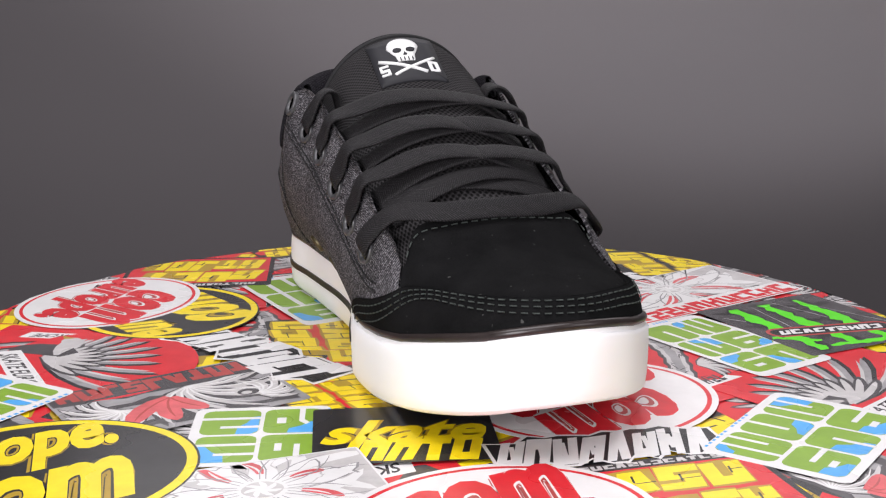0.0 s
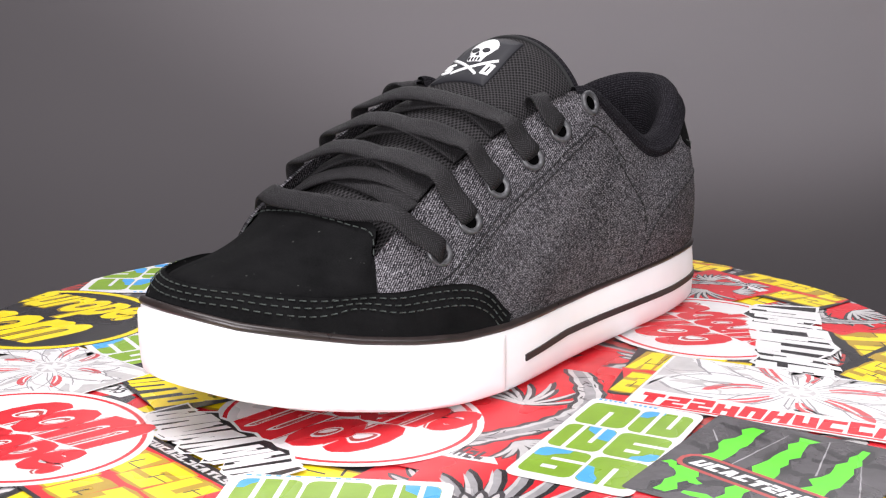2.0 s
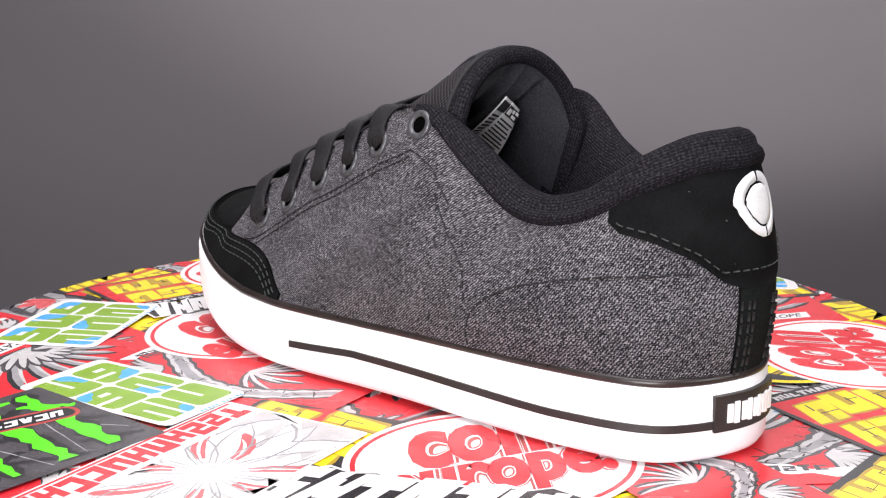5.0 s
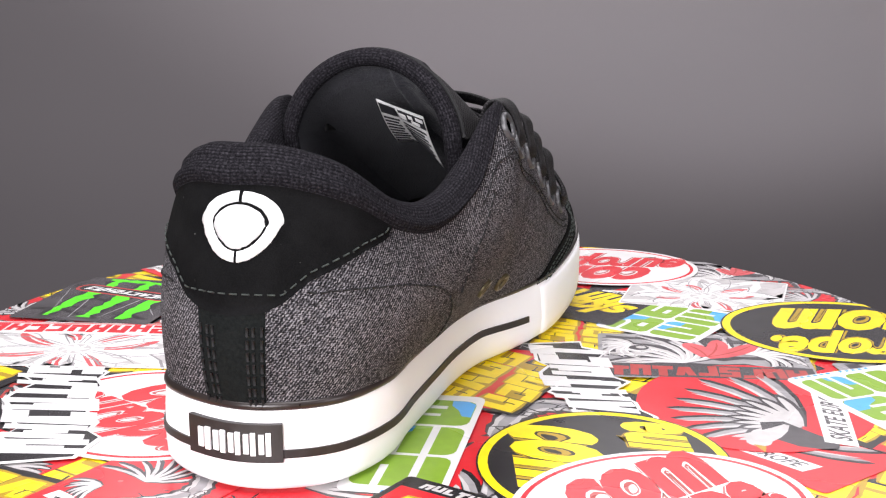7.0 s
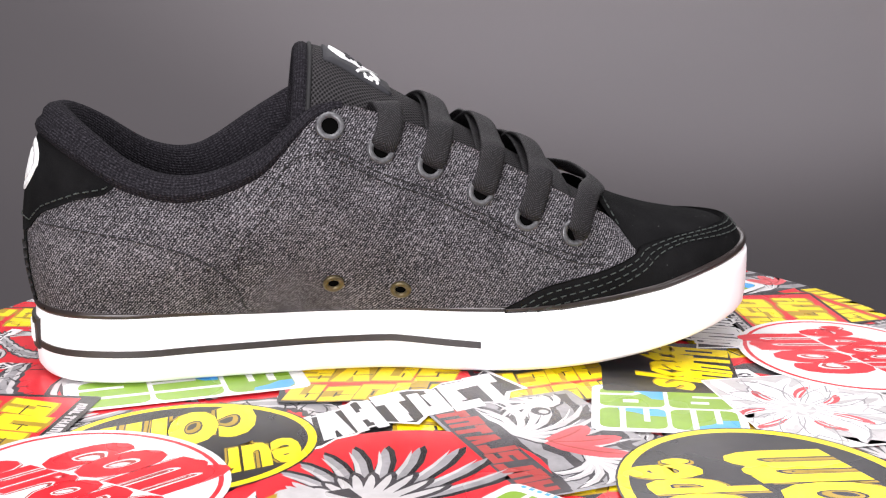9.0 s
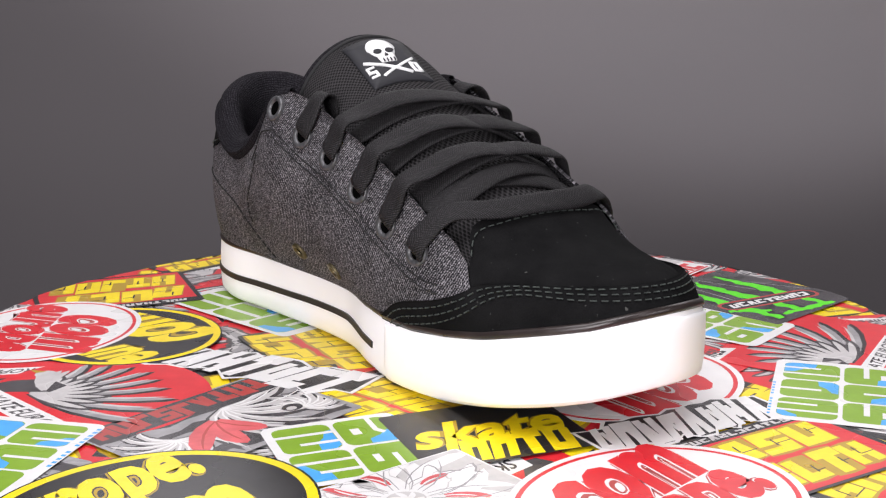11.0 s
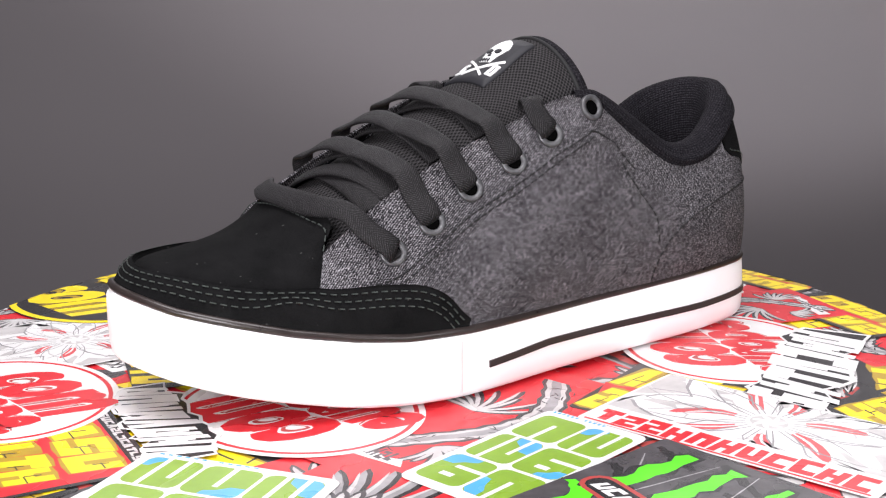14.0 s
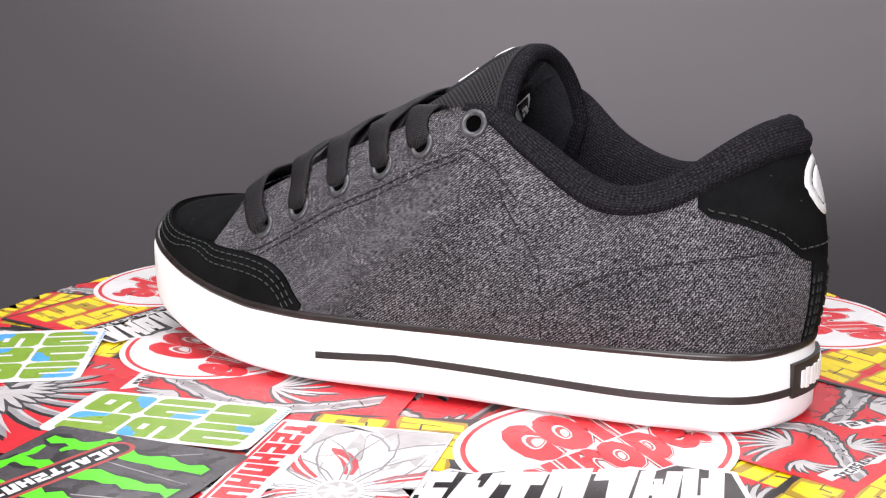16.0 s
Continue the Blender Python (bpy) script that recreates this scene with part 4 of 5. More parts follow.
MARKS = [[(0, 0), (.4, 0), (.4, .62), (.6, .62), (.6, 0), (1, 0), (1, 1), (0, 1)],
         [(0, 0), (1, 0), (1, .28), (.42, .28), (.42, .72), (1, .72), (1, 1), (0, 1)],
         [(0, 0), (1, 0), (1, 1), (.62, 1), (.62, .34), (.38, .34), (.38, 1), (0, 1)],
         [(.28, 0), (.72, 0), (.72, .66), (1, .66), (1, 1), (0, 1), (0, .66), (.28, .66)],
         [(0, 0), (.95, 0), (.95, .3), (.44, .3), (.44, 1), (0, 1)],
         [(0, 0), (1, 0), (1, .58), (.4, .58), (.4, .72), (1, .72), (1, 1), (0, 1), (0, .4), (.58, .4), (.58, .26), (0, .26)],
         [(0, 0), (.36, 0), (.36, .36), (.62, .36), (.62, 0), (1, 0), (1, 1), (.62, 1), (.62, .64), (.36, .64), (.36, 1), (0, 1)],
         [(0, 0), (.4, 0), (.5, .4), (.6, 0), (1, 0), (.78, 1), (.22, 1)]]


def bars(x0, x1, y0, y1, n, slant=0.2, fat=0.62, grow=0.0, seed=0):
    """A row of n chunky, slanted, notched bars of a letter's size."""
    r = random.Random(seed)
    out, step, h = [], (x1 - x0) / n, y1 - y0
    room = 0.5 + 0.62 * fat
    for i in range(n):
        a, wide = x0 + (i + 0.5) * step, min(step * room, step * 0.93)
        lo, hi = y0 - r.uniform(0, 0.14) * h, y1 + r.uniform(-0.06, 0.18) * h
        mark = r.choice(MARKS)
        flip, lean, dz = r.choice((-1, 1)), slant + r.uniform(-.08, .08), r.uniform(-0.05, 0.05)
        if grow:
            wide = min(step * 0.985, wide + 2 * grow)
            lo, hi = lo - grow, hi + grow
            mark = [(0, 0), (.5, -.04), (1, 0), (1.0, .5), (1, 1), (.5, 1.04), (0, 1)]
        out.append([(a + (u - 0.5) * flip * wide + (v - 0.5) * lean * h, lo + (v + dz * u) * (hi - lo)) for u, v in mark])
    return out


def oval_sticker(x, y, turn, w, h, dark):
    base, mark = (BLACK, YELLOW) if dark else (WHITE, RED)
    s = Sticker("oval_sticker", "oval black sticker with yellow lettering and rim" if dark else "oval white sticker with red lettering and rim", x, y, turn, ellipse(w, h), base)
    if dark:
        s.ink("rim", [ellipse(w * 0.985, h * 0.985)], YELLOW)
        s.ink("field", [ellipse(w * 0.92, h * 0.91)], BLACK)
    else:
        s.ink("rim", [ellipse(w * 0.95, h * 0.945)], RED)
        s.ink("field", [ellipse(w * 0.915, h * 0.905)], WHITE)
    coats = ((0.085, OCHRE), (0.055, BLACK), (0.04, mark)) if dark else ((0.085, PINK), (0.06, WHITE), (0.045, mark))
    upper_word, lower_word = ("europe.", "com") if dark else ("com", "europe.")
    plain_word(s, upper_word, w * (0.70 if dark else 0.60), h * 0.36, w * (-0.05 if dark else 0.04), h * 0.19, coats, 0.12)
    plain_word(s, lower_word, w * (0.62 if dark else 0.80), h * 0.37, -w * 0.02, -h * 0.18, coats, 0.12)


def puzzle_sticker(x, y, turn, w, h, seed, cols=3, rows=3):
    s = Sticker("block_sticker", "white sticker with green and blue rounded blocks", x, y, turn, box(w, h, 0.004), WHITE)
    r = random.Random(seed)
    greens, blues, slots = [], [], []
    for i in range(cols):
        for j in range(rows):
            cw, ch = w * 0.92 / cols, h * 0.90 / rows
            cx, cy = (i - (cols - 1) / 2) * cw, (j - (rows - 1) / 2) * ch
            at = lambda pts: [(cx + (p - .5) * cw * .94, cy + (q - .5) * ch * .93) for p, q in pts]
            greens.append([(cx + px, cy + py) for px, py in box(cw * .94, ch * .93, min(cw, ch) * 0.16)])
            # a blue blot flows over one corner of the letter-like block
            fx, fy, a, b = r.choice((0, 1)), r.choice((0, 1)), r.uniform(.30, .75), r.uniform(.30, .62)
            blot = [(.01, .12), (.12, .01), (a, .01), (a * .96, b * .35), (a * .62, b * .62), (a * .40, b), (.01, b * 1.05)]
            if r.random() < 0.8:
                blues.append(at([(1 - p if fx else p, 1 - q if fy else q) for p, q in blot]))
            thin, kind = 0.10, r.randrange(5)
            if kind == 0:
                slots += [at([(.38, .56), (1.04, .56), (1.04, .56 + thin), (.38, .56 + thin)]), at([(.34, .24), (.62, .24), (.62, .36), (.34, .36)])]
            elif kind == 1:
                slots += [at([(-.04, .60), (.52, .60), (.66, .72), (.60, .80), (.46, .60 + thin), (-.04, .60 + thin)]), at([(.36, .22), (.60, .22), (.60, .38), (.36, .38)])]
            elif kind == 2:
                slots.append(at([(.44, .30), (.54, .30), (.54, 1.04), (.44, 1.04)]))
            elif kind == 3:
                slots.append(at([(.46, -.04), (.56, -.04), (.56, .66), (.46, .66)]))
            else:
                slots += [at([(.30, -.04), (.39, -.04), (.39, 1.04), (.30, 1.04)]), at([(.66, .34), (.75, .34), (.75, 1.04), (.66, 1.04)])]
    s.ink("green_block", greens, GREEN)
    s.ink("blue_blot", blues, BLUE)
    s.ink("slot", slots, WHITE)
    s.ink("edge_text", [[(-w * .44 + i * w * .045, h * .475), (-w * .415 + i * w * .045, h * .475), (-w * .415 + i * w * .045, h * .495), (-w * .44 + i * w * .045, h * .495)] for i in range(12) if i != 6], BLUE)


def jag(x0, y0, x1, y1, wide, n, seed):
    """A ragged stripe from one point to another."""
    r = random.Random(seed)
    d = Vector((x1 - x0, y1 - y0))
    nn = Vector((-d.y, d.x)).normalized()
    a = [Vector((x0, y0)) + d * (i / n) + nn * wide * (0.5 + r.uniform(-0.3, 0.3)) * (1 - abs(i / n - .5) * 0.5) for i in range(n + 1)]
    b = [Vector((x0, y0)) + d * (i / n) - nn * wide * (0.5 + r.uniform(-0.3, 0.3)) * (1 - abs(i / n - .5) * 0.5) for i in range(n, -1, -1)]
    return [tuple(p) for p in a + b]


def claw_sticker(x, y, turn, w, h):
    s = Sticker("claw_sticker", "black sticker with ragged lime claw stripes", x, y, turn, box(w, h, 0.0015), DARKGREY)
    s.ink("crack", [jag(w * cx, h * cy, w * (cx + dx), h * (cy + dy), h * .05, 12, 60 + i) for i, (cx, cy, dx, dy) in enumerate(((-.45, .40, .30, -.1), (-.10, .44, .34, -.16), (.1, .2, .36, .1), (-.46, .12, .3, -.2), (-.1, -.02, .3, .06), (.2, -.1, .26, -.2), (-.3, -.3, .3, .1)))], BLACK)
    s.ink("pale_crack", [jag(w * cx, h * cy, w * (cx + dx), h * (cy + dy), h * .007, 14, 80 + i) for i, (cx, cy, dx, dy) in enumerate(((-.1, .42, -.1, -.5), (.1, .44, .12, -.6), (-.44, .3, .2, -.3), (.3, .3, .16, -.5)))], GREY)
    s.ink("glow", [jag(-w * .34 + i * w * .27, -h * .46, -w * .26 + i * w * .27, h * .44, w * .15, 12, 40 + i) for i in range(3)], BLACK)
    s.ink("claw_stripe", [jag(-w * .34 + i * w * .27, -h * .44, -w * .26 + i * w * .27, h * .42, w * .095, 16, 50 + i) for i in range(3)], LIME)
    s.ink("splash", [jag(-w * .46, -h * .14, -w * .22, -h * .30, w * .07, 9, 71), jag(-w * .25, -h * .40, w * .28, -h * .46, w * .06, 11, 72)], LIME)
    lean = lambda polys: [[(px * .97 + py * .24, py * .97 - px * .24 - h * .16) for px, py in poly] for poly in polys]
    s.ink("pill_rim", lean([box(w * .88, h * .17, h * .08)]), PINK)
    s.ink("pill", lean([box(w * .83, h * .125, h * .06)]), BLACK)
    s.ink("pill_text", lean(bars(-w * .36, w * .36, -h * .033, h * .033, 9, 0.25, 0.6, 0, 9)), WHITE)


def flower_sticker(x, y, turn, w, h, seed, strip=True):
    s = Sticker("flower_sticker", "white sticker with a red and grey flower and red lettering", x, y, turn, box(w, h, 0.0015), WHITE)
    s.ink("paper_shade", [[(-w * .49, (-.22 if strip else -.49) * h), (w * .49, (-.22 if strip else -.49) * h), (w * .49, h * .49), (-w * .49, h * .49)]], PALE)
    cy = h * 0.12
    fit = lambda ps: [[(max(-w * .485, min(w * .485, a)), max(-h * .22 if strip else -h * .48, min(h * .485, b))) for a, b in p] for p in ps]
    petals = lambda r0, r1, n, wide, o, bend: fit([feather(r0 * math.cos(a), cy + r0 * math.sin(a), a, (r1 - r0) * (0.8 + 0.35 * ((i * 7) % 5) / 4), wide, bend * (1 if i % 2 else -0.6)) for i, a in enumerate([o + 2 * math.pi * i / n for i in range(n)])])
    for tier, (r1, n, bend) in enumerate(((.60, 17, .9), (.46, 15, -.8), (.34, 12, .7))):
        s.ink("petal_edge", petals(h * .10, w * r1, n, w * .046, 0.1 + tier * .2, bend), GREY if tier == 1 else PALE)
        s.ink("white_petal", petals(h * .10, w * r1 * .97, n, w * .040, 0.1 + tier * .2, bend), WHITE)
    s.ink("red_petal", petals(h * .20, w * .36, 7, w * .026, 0.5, .5), ROSE)
    s.ink("petal_vein", petals(h * .20, w * .30, 7, w * .006, 0.5, .5), WHITE)
    lines = [feather(h * .13 * math.cos(a), cy + h * .13 * math.sin(a), a, w * r_ * .5, w * .0035, b) for a, r_, b in [(2 * math.pi * i / 26, .55 + .3 * (i % 3) / 2, .5 if i % 2 else -.4) for i in range(26)]]
    s.ink("petal_line", fit(lines), GREY)
    s.ink("centre", [ellipse(h * .22, h * .18, 20, 0, cy)], PALE)
    s.ink("centre_light", [feather(0, cy, 2 * math.pi * i / 7, h * .10, h * .018, 0.6) for i in range(7)], WHITE)
    if strip:
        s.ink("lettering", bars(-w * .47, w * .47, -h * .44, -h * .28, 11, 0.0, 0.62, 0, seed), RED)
        s.ink("underline", [[(-w * .48, -h * .485), (w * .48, -h * .485), (w * .48, -h * .465), (-w * .48, -h * .465)]], RED)


def yellow_sticker(x, y, turn, w, h, seed, rows=2, red=True, word="", head=False):
    s = Sticker("yellow_sticker", "black sticker with chunky yellow lettering", x, y, turn, box(w, h, 0.002), BLACK)
    if head:
        s.ink("red_border", [[(-w * .47, -h * .47), (w * .47, -h * .47), (w * .47, h * .38), (-w * .47, h * .38)]], RED)
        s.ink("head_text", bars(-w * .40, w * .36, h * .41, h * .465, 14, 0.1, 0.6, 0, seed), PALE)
        h, w = h * 0.86, w * 0.92
    if red:
        s.ink("red_flash", [jag(-w * .48, -h * .1, w * .48, h * .1, h * .34, 9, seed)], RED)
    if word:
        plain_word(s, word, w * 0.92, h * 0.42, 0, h * 0.04)
        s.ink("lettering", bars(-w * .42, w * .40, -h * .44, -h * .12, 5, 0.3, 0.8, 0, seed + 3), YELLOW)
        return
    for shade, grow in ((OCHRE, 0.0009), (YELLOW, 0.0)):
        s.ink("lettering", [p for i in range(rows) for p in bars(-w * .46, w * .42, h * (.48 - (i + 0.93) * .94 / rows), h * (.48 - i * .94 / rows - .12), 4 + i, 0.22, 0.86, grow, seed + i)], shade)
    r, slits = random.Random(seed + 40), []
    for i in range(rows):
        lo, hi, n = h * (.48 - (i + 0.93) * .94 / rows), h * (.48 - i * .94 / rows - .12), 4 + i
        for j in range(n):
            cx, hh = -w * .46 + (j + .5) * w * .88 / n, hi - lo
            k, y0, sl = r.uniform(-.16, .16) * w * .88 / n, lo + hh * r.uniform(.12, .5), w * .011
            slits.append([(cx + k - sl * .5, y0), (cx + k + sl * .5, y0), (cx + k + sl * .7 + hh * .07, y0 + hh * .36), (cx + k - sl * .3 + hh * .07, y0 + hh * .36)])
            y1 = lo + hh * r.uniform(.2, .8)
            slits.append([(cx + k, y1), (cx + w * .40 / n, y1 + .0002), (cx + w * .40 / n, y1 + h * .016), (cx + k, y1 + h * .012)])
    s.ink("counter", slits, BLACK)


def plain_word(s, word, w, h, x, y, coats=None, rise=0.0):
    """A word in the built-in font, heavy and slanted, printed on a sticker."""
    for grow, mat in coats or ((0.06, OCHRE), (0.03, YELLOW)):
        cu = bpy.data.curves.new("lettering", "FONT")
        cu.body, cu.align_x, cu.shear, cu.offset, cu.resolution_u = word, "CENTER", 0.35, grow, 3
        ob = bpy.data.objects.new("lettering", cu)
        me = ob.to_mesh()
        co = np.array([v.co[:] for v in me.vertices])
        polys = [tuple(p.vertices) for p in me.polygons]
        ob.to_mesh_clear()
        bpy.data.objects.remove(ob)
        lo, hi = co.min(0), co.max(0)
        co = (co - (lo + hi) / 2) / np.maximum(hi - lo, 1e-6)
        s.step += 1
        v = []
        for c in co:
            a, b = s.clip(s.put((x + c[0] * w, y + c[1] * h + rise * c[0] * w)))
            v.append((a, b, s.z + s.step * 0.0000025))
        part("lettering", v, polys, mat, s.ob, "", None, False)


def shout_sticker(x, y, turn, w, h, seed):
    """Die-cut lettering: white strokes on a black, ragged outline with a white margin."""
    r = random.Random(seed)
    n = 15
    edge = [(-w / 2 + w * i / n, h * (0.40 + r.uniform(-.14, .14))) for i in range(n + 1)] + [(w / 2 - w * i / n, -h * (0.40 + r.uniform(-.14, .14))) for i in range(n + 1)]
    s = Sticker("lettered_sticker", "ragged die-cut sticker with white letters outlined in black", x, y, turn, edge, WHITE)
    s.ink("outline", [[(a * 0.97, b * 0.90) for a, b in edge]], BLACK)
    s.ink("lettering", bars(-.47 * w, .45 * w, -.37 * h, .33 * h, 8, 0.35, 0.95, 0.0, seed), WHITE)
    s.ink("inner_stroke", [[(a, -h * .20), (a + w * .022, -h * .20), (a + w * .05, h * .20), (a + w * .028, h * .20)] for a in [(-.43 + i * .115 + r.uniform(-.01, .01)) * w for i in range(8)]], WHITE)


def feather(x, y, turn, length, wide, bend):
    """Outline of one long feather from its root."""
    mid, out = [], []
    for t in (0.0, 0.25, 0.5, 0.75, 0.92, 1.0):
        a = turn + bend * t
        mid.append((x + length * t * math.cos(a), y + length * t * math.sin(a), wide * (0.55, 0.9, 1.0, 0.9, 0.55, 0.0)[len(mid)], a))
    for px, py, q, a in mid:
        out.append((px - q * math.sin(a), py + q * math.cos(a)))
    for px, py, q, a in reversed(mid[:-1]):
        out.append((px + q * math.sin(a), py - q * math.cos(a)))
    return out


def eagle_sticker(x, y, turn, w, h, seed, round_=False):
    s = Sticker("eagle_sticker", "red sticker with a grey feathered eagle and white banner", x, y, turn, ellipse(w, h, 40) if round_ else box(w, h, 0.002), RED)
    r = random.Random(seed)
    rx, ry = -w * 0.20, -h * 0.20
    fan = [(radians(2 + i * 13), w * (0.70 - 0.034 * i) * r.uniform(.93, 1.05)) for i in range(9)]
    held = lambda polys: [[(max(-w * .46, min(w * .46, p)), max(-h * .45, min(h * .45, q))) for p, q in poly] for poly in polys]
    s.ink("feather", held([feather(rx, ry, a, L, w * .036, 0.25) for a, L in fan]), BLACK)
    s.ink("feather_grey", held([feather(rx, ry, a + .02, L * .96, w * .024, 0.25) for a, L in fan]), GREY)
    s.ink("feather_light", held([feather(rx, ry, a + .05, L * .90, w * .009, 0.25) for a, L in fan]), PALE)
    s.ink("covert", held([feather(rx, ry, a + .06, L * .55, w * .034, 0.2) for a, L in fan]), DARKGREY)
    s.ink("covert_light", held([feather(rx, ry, a + .06, L * .50, w * .018, 0.2) for a, L in fan]), PALE)
    s.ink("body", [feather(rx + w * .02, ry + h * .12, radians(200), w * .32, h * .09, 0.5)], DARKGREY)
    s.ink("neck", [feather(rx, ry + h * .06, radians(150 + 8 * i), w * .26, h * .022, -0.3) for i in range(4)], PALE)
    s.ink("head", [ellipse(w * .09, h * .10, 16, rx - w * .20, ry + h * .16)], PALE)
    s.ink("beak", [[(rx - w * .23, ry + h * .18), (rx - w * .30, ry + h * .13), (rx - w * .24, ry + h * .13)]], OCHRE)
    s.ink("banner", [[(-w * .36, -h * .42), (w * .30, -h * .36), (w * .32, -h * .22), (-w * .34, -h * .29)]], WHITE)
    plain_word(s, "SKATE EUROPE", w * .58, h * .085, -w * .02, -h * .325, ((0.02, DARKGREY),), 0.10)


def skull_sticker(x, y, turn, w, h, seed):
    s = Sticker("swirl_sticker", "grey sticker with pale swirls, red petals and dark red lettering", x, y, turn, box(w, h, 0.002), GREY)
    r = random.Random(seed)
    s.ink("dark_patch", [jag(-w * .46, h * (.4 - i * .2), w * .46, h * (.36 - i * .2), h * .11, 10, seed + i) for i in range(4)], DARKGREY)
    held = lambda polys: [[(max(-w * .48, min(w * .48, p)), max(-h * .20, min(h * .48, q))) for p, q in poly] for poly in polys]
    fans = [(cx * w, cy * h, radians(o + k * st), w * L * r.uniform(.8, 1.1), b) for cx, cy, o, n, st, L, b in ((-.10, -.16, 20, 9, 18, .50, .7), (.26, .05, -30, 10, 22, .26, -.9), (-.34, .20, 80, 8, 24, .22, 1.0)) for k in range(n)]
    s.ink("plume", held([feather(cx, cy, a, L, w * .030, b) for cx, cy, a, L, b in fans]), DARKGREY)
    s.ink("plume_light", held([feather(cx, cy, a + .03, L * .94, w * .019, b) for cx, cy, a, L, b in fans]), PALE)
    s.ink("plume_white", held([feather(cx, cy, a + .06, L * .80, w * .006, b) for cx, cy, a, L, b in fans]), WHITE)
    s.ink("red_petal", held([feather(w * .02, -h * .02, radians(o), w * L, w * .055, .3) for o, L in ((25, .36), (58, .30), (95, .24))]), ROSE)
    s.ink("petal_line", held([feather(w * .02, -h * .02, radians(o), w * L, w * .006, .3) for o, L in ((25, .32), (58, .26), (95, .20))]), PINK)
    s.ink("eye", [ellipse(w * .10, h * .12, 18, -w * .30, h * .16)], DARKGREY)
    s.ink("eye_light", [ellipse(w * .05, h * .06, 14, -w * .29, h * .17)], PALE)
    s.ink("strip", [[(-w * .49, -h * .48), (w * .49, -h * .48), (w * .49, -h * .22), (-w * .49, -h * .22)]], DARKGREY)
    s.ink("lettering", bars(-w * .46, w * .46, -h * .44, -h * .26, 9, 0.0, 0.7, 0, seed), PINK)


def dragon_sticker(x, y, turn, w, h, seed):
    s = Sticker("dragon_sticker", "red sticker with a grey scaled winged creature", x, y, turn, box(w, h, 0.002), RED)
    r = random.Random(seed)
    held = lambda polys: [[(max(-w * .48, min(w * .48, p)), max(-h * .48, min(h * .48, q))) for p, q in poly] for poly in polys]
    plumes = [(cx * w, cy * h, radians(o + k * 17 + r.uniform(-4, 4)), w * L * r.uniform(.8, 1.1), b) for cx, cy, o, n, L, b in ((-.06, .06, 20, 9, .44, .35), (.16, -.22, -70, 8, .30, -.5), (-.24, -.10, 150, 7, .26, .6)) for k in range(n)]
    s.ink("wing", held([feather(cx, cy, t, L, w * .030, b) for cx, cy, t, L, b in plumes]), DARKGREY)
    s.ink("wing_light", held([feather(cx, cy, t + .03, L * .93, w * .0145, b) for cx, cy, t, L, b in plumes]), PALE)
    body = [(w * (.30 * math.sin(t * 4.2)), h * (.42 - .86 * t)) for t in [i / 26 for i in range(27)]]
    for mat, k in ((DARKGREY, .085), (PALE, .06), (GREY, .03)):
        s.ink("scaly_body", [[(p - w * k * (1.1 + .25 * (i % 2)), q) for i, (p, q) in enumerate(body)] + [(p + w * k * (1.1 + .25 * (i % 2)), q) for i, (p, q) in reversed(list(enumerate(body)))]], mat)
    strokes = []
    for k in range(46):
        px, py = r.choice(body[2:24])
        strokes.append(feather(px + r.uniform(-.10, .10) * w, py + r.uniform(-.03, .03) * h, r.uniform(0, 6.28), w * r.uniform(.03, .10), w * .0045, r.uniform(-.6, .6)))
    s.ink("scale_line", held(strokes), BLACK)
    s.ink("banner", [jag(-w * .42, -h * .30, w * .20, -h * .40, h * .09, 8, seed)], WHITE)
    s.ink("banner_text", bars(-w * .36, w * .12, -h * .37, -h * .32, 8, 0.1, 0.5, 0, seed), DARKGREY)


# an under-layer of stickers covers the whole face
for ring, count in ((0.035, 3), (0.105, 9), (0.165, 15)):
    for i in range(count):
        a = 2 * math.pi * i / count + ring * 20
        kind = rng.randrange(4)
        place = (ring * math.cos(a), ring * math.sin(a), rng.uniform(0, 360))
        if kind == 0:
            dragon_sticker(*place, 0.085, 0.085, i)
        elif kind == 1:
            yellow_sticker(*place, 0.088, 0.080, i)
        elif kind == 2:
            eagle_sticker(*place, 0.092, 0.086, i)
        else:
            skull_sticker(*place, 0.088, 0.080, i)
for i in range(20):
    a = 2 * math.pi * i / 20 + 0.1
    place = (0.197 * math.cos(a), 0.197 * math.sin(a), rng.uniform(0, 360))
    (yellow_sticker if i % 3 == 0 else dragon_sticker if i % 3 == 1 else skull_sticker)(*place, 0.062, 0.055, 30 + i)

# the stickers that lie on top, as they overlap
dragon_sticker(0.083, -0.008, 33, 0.062, 0.125, 3)
dragon_sticker(-0.062, 0.140, 160, 0.085, 0.080, 5)
dragon_sticker(0.170, -0.095, 33, 0.070, 0.060, 9)
eagle_sticker(-0.158, 0.004, 165, 0.075, 0.060, 8)
yellow_sticker(0.080, 0.070, 41, 0.050, 0.062, 11)
yellow_sticker(-0.045, 0.012, -78, 0.074, 0.044, 12)
yellow_sticker(-0.036, -0.056, -62, 0.056, 0.042, 13)
yellow_sticker(0.122, 0.152, 105, 0.062, 0.052, 16, 2, False)
yellow_sticker(0.098, -0.174, 35, 0.062, 0.044, 17)
yellow_sticker(0.000, 0.194, 190, 0.070, 0.036, 18)
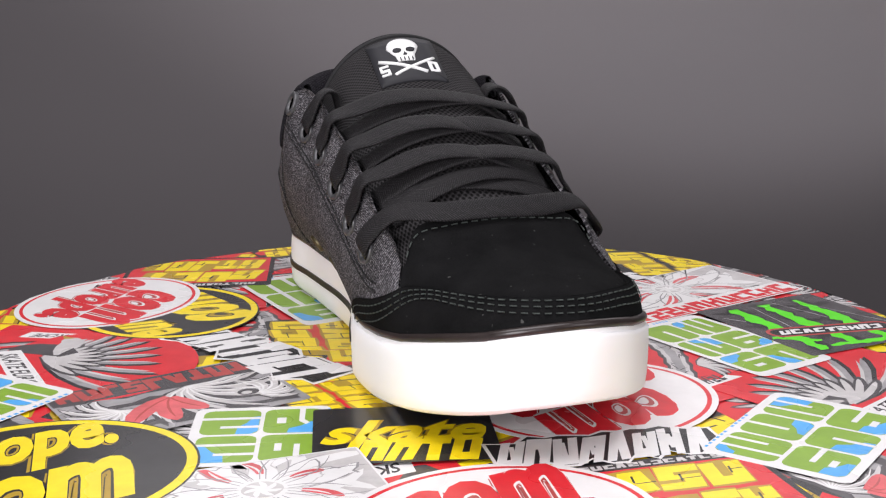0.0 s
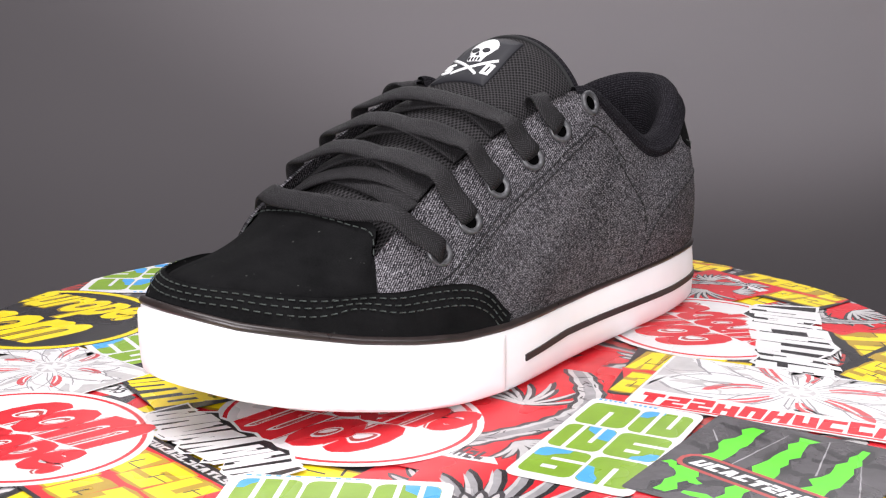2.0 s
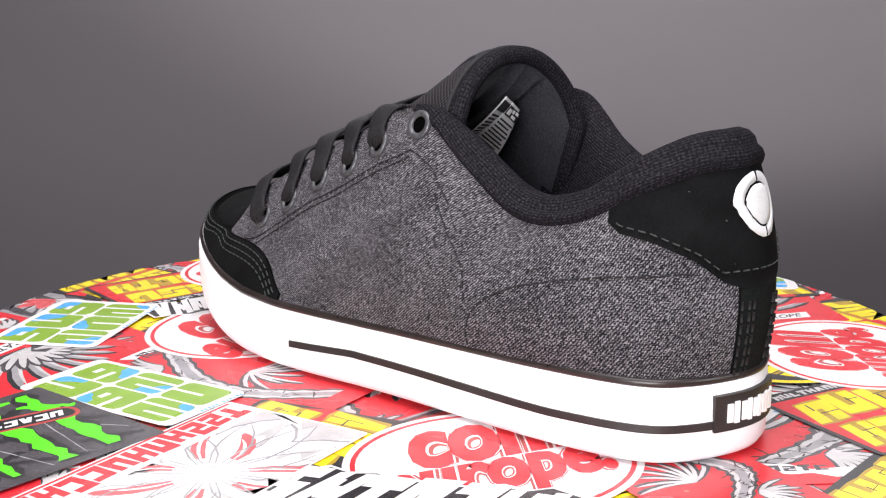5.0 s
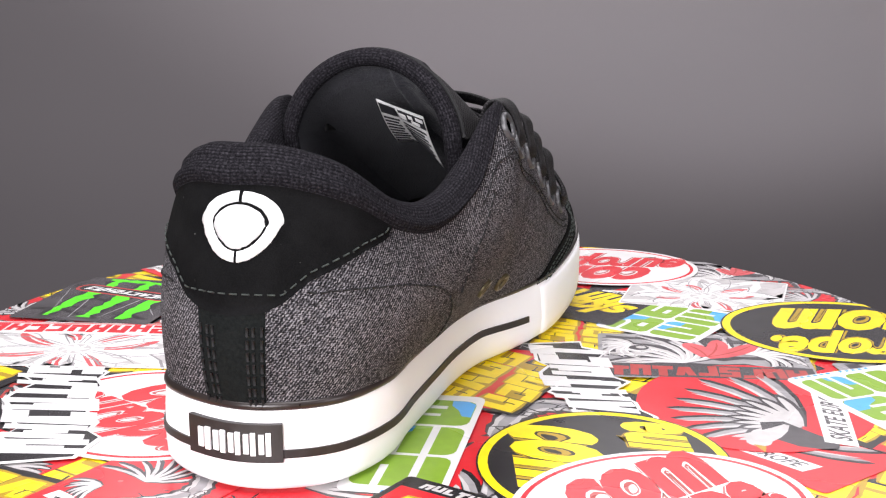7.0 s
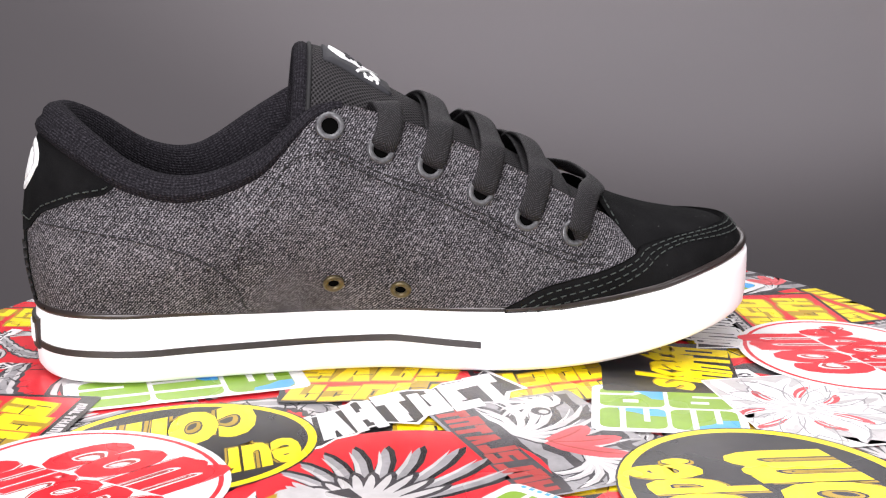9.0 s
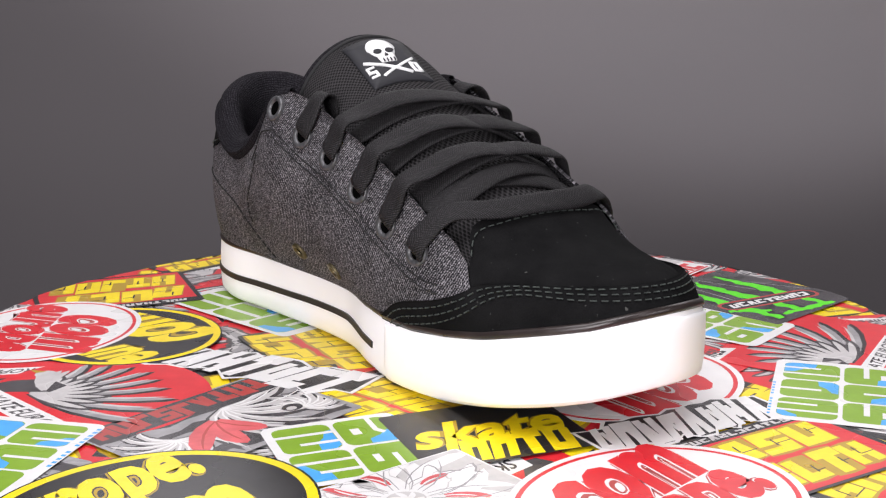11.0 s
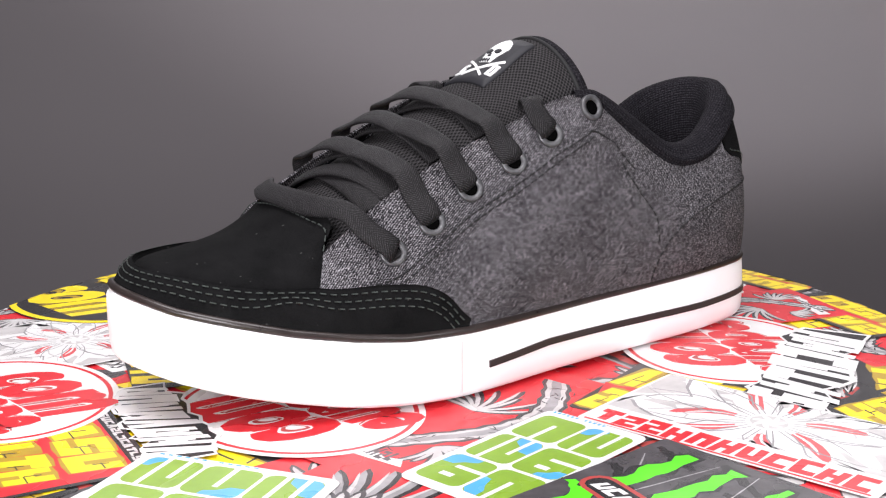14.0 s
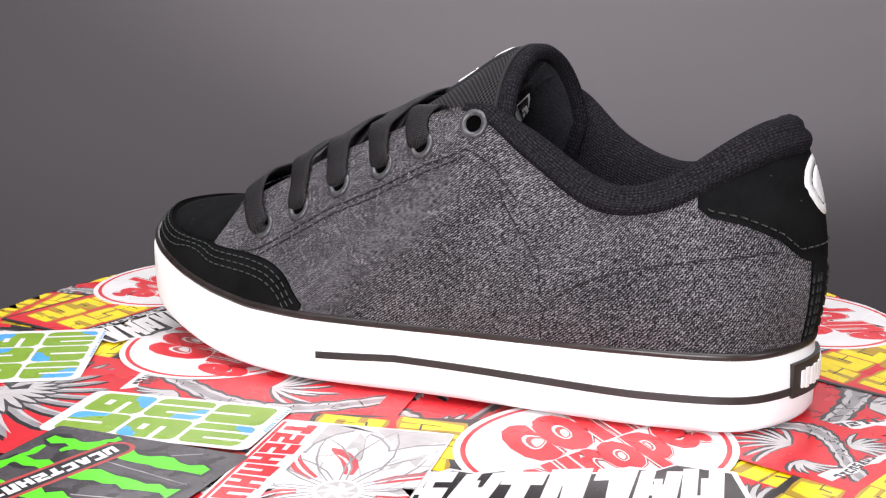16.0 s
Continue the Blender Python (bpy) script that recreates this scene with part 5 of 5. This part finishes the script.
yellow_sticker(-0.070, 0.192, 205, 0.058, 0.034, 20)
yellow_sticker(-0.190, -0.030, 80, 0.060, 0.040, 19)
eagle_sticker(0.158, -0.052, 38, 0.088, 0.064, 21)
puzzle_sticker(-0.061, 0.083, 28, 0.034, 0.090, 22, 1, 3)
dragon_sticker(-0.020, 0.165, 185, 0.050, 0.060, 23)
oval_sticker(0.031, 0.119, 172, 0.098, 0.088, False)
oval_sticker(0.058, -0.064, 211, 0.098, 0.086, False)
skull_sticker(-0.095, -0.058, 212, 0.084, 0.058, 26)
eagle_sticker(-0.136, -0.017, -68, 0.092, 0.084, 28, True)
puzzle_sticker(-0.059, -0.097, -87, 0.054, 0.048, 27, 2, 2)
yellow_sticker(-0.010, -0.097, 4, 0.062, 0.052, 29, 2, False, "skate")
shout_sticker(-0.078, 0.003, -46, 0.116, 0.034, 31)
flower_sticker(-0.050, -0.150, 20, 0.074, 0.060, 32, False)
puzzle_sticker(-0.184, -0.058, -121, 0.066, 0.080, 33)
oval_sticker(-0.127, -0.129, 25, 0.106, 0.094, True)
oval_sticker(-0.121, 0.062, 122, 0.092, 0.082, True)
yellow_sticker(-0.119, 0.137, 184, 0.076, 0.062, 15, 2, True, "", True)
oval_sticker(-0.152, 0.080, -115, 0.094, 0.080, False)
shout_sticker(0.070, 0.133, 139, 0.122, 0.038, 38)
flower_sticker(0.121, 0.085, 34, 0.108, 0.062, 39)
yellow_sticker(0.072, -0.149, 14, 0.076, 0.052, 14, 2, True, "", True)
shout_sticker(0.057, -0.112, 11, 0.080, 0.030, 41)
puzzle_sticker(0.127, -0.103, 54, 0.070, 0.050, 42, 3, 2)
puzzle_sticker(0.1235, 0.001, 33, 0.042, 0.079, 43, 2, 3)
claw_sticker(0.1685, 0.031, 26, 0.068, 0.076)
oval_sticker(0.018, -0.168, 22, 0.098, 0.082, False)


def motions():
    steps = [i * 0.25 for i in range(65)]
    for thing in (turntable, shoe):
        walk(thing, [(t, pose(0, 0, TOP_Z, 0, 0, -angle(t))) for t in steps])


motions()
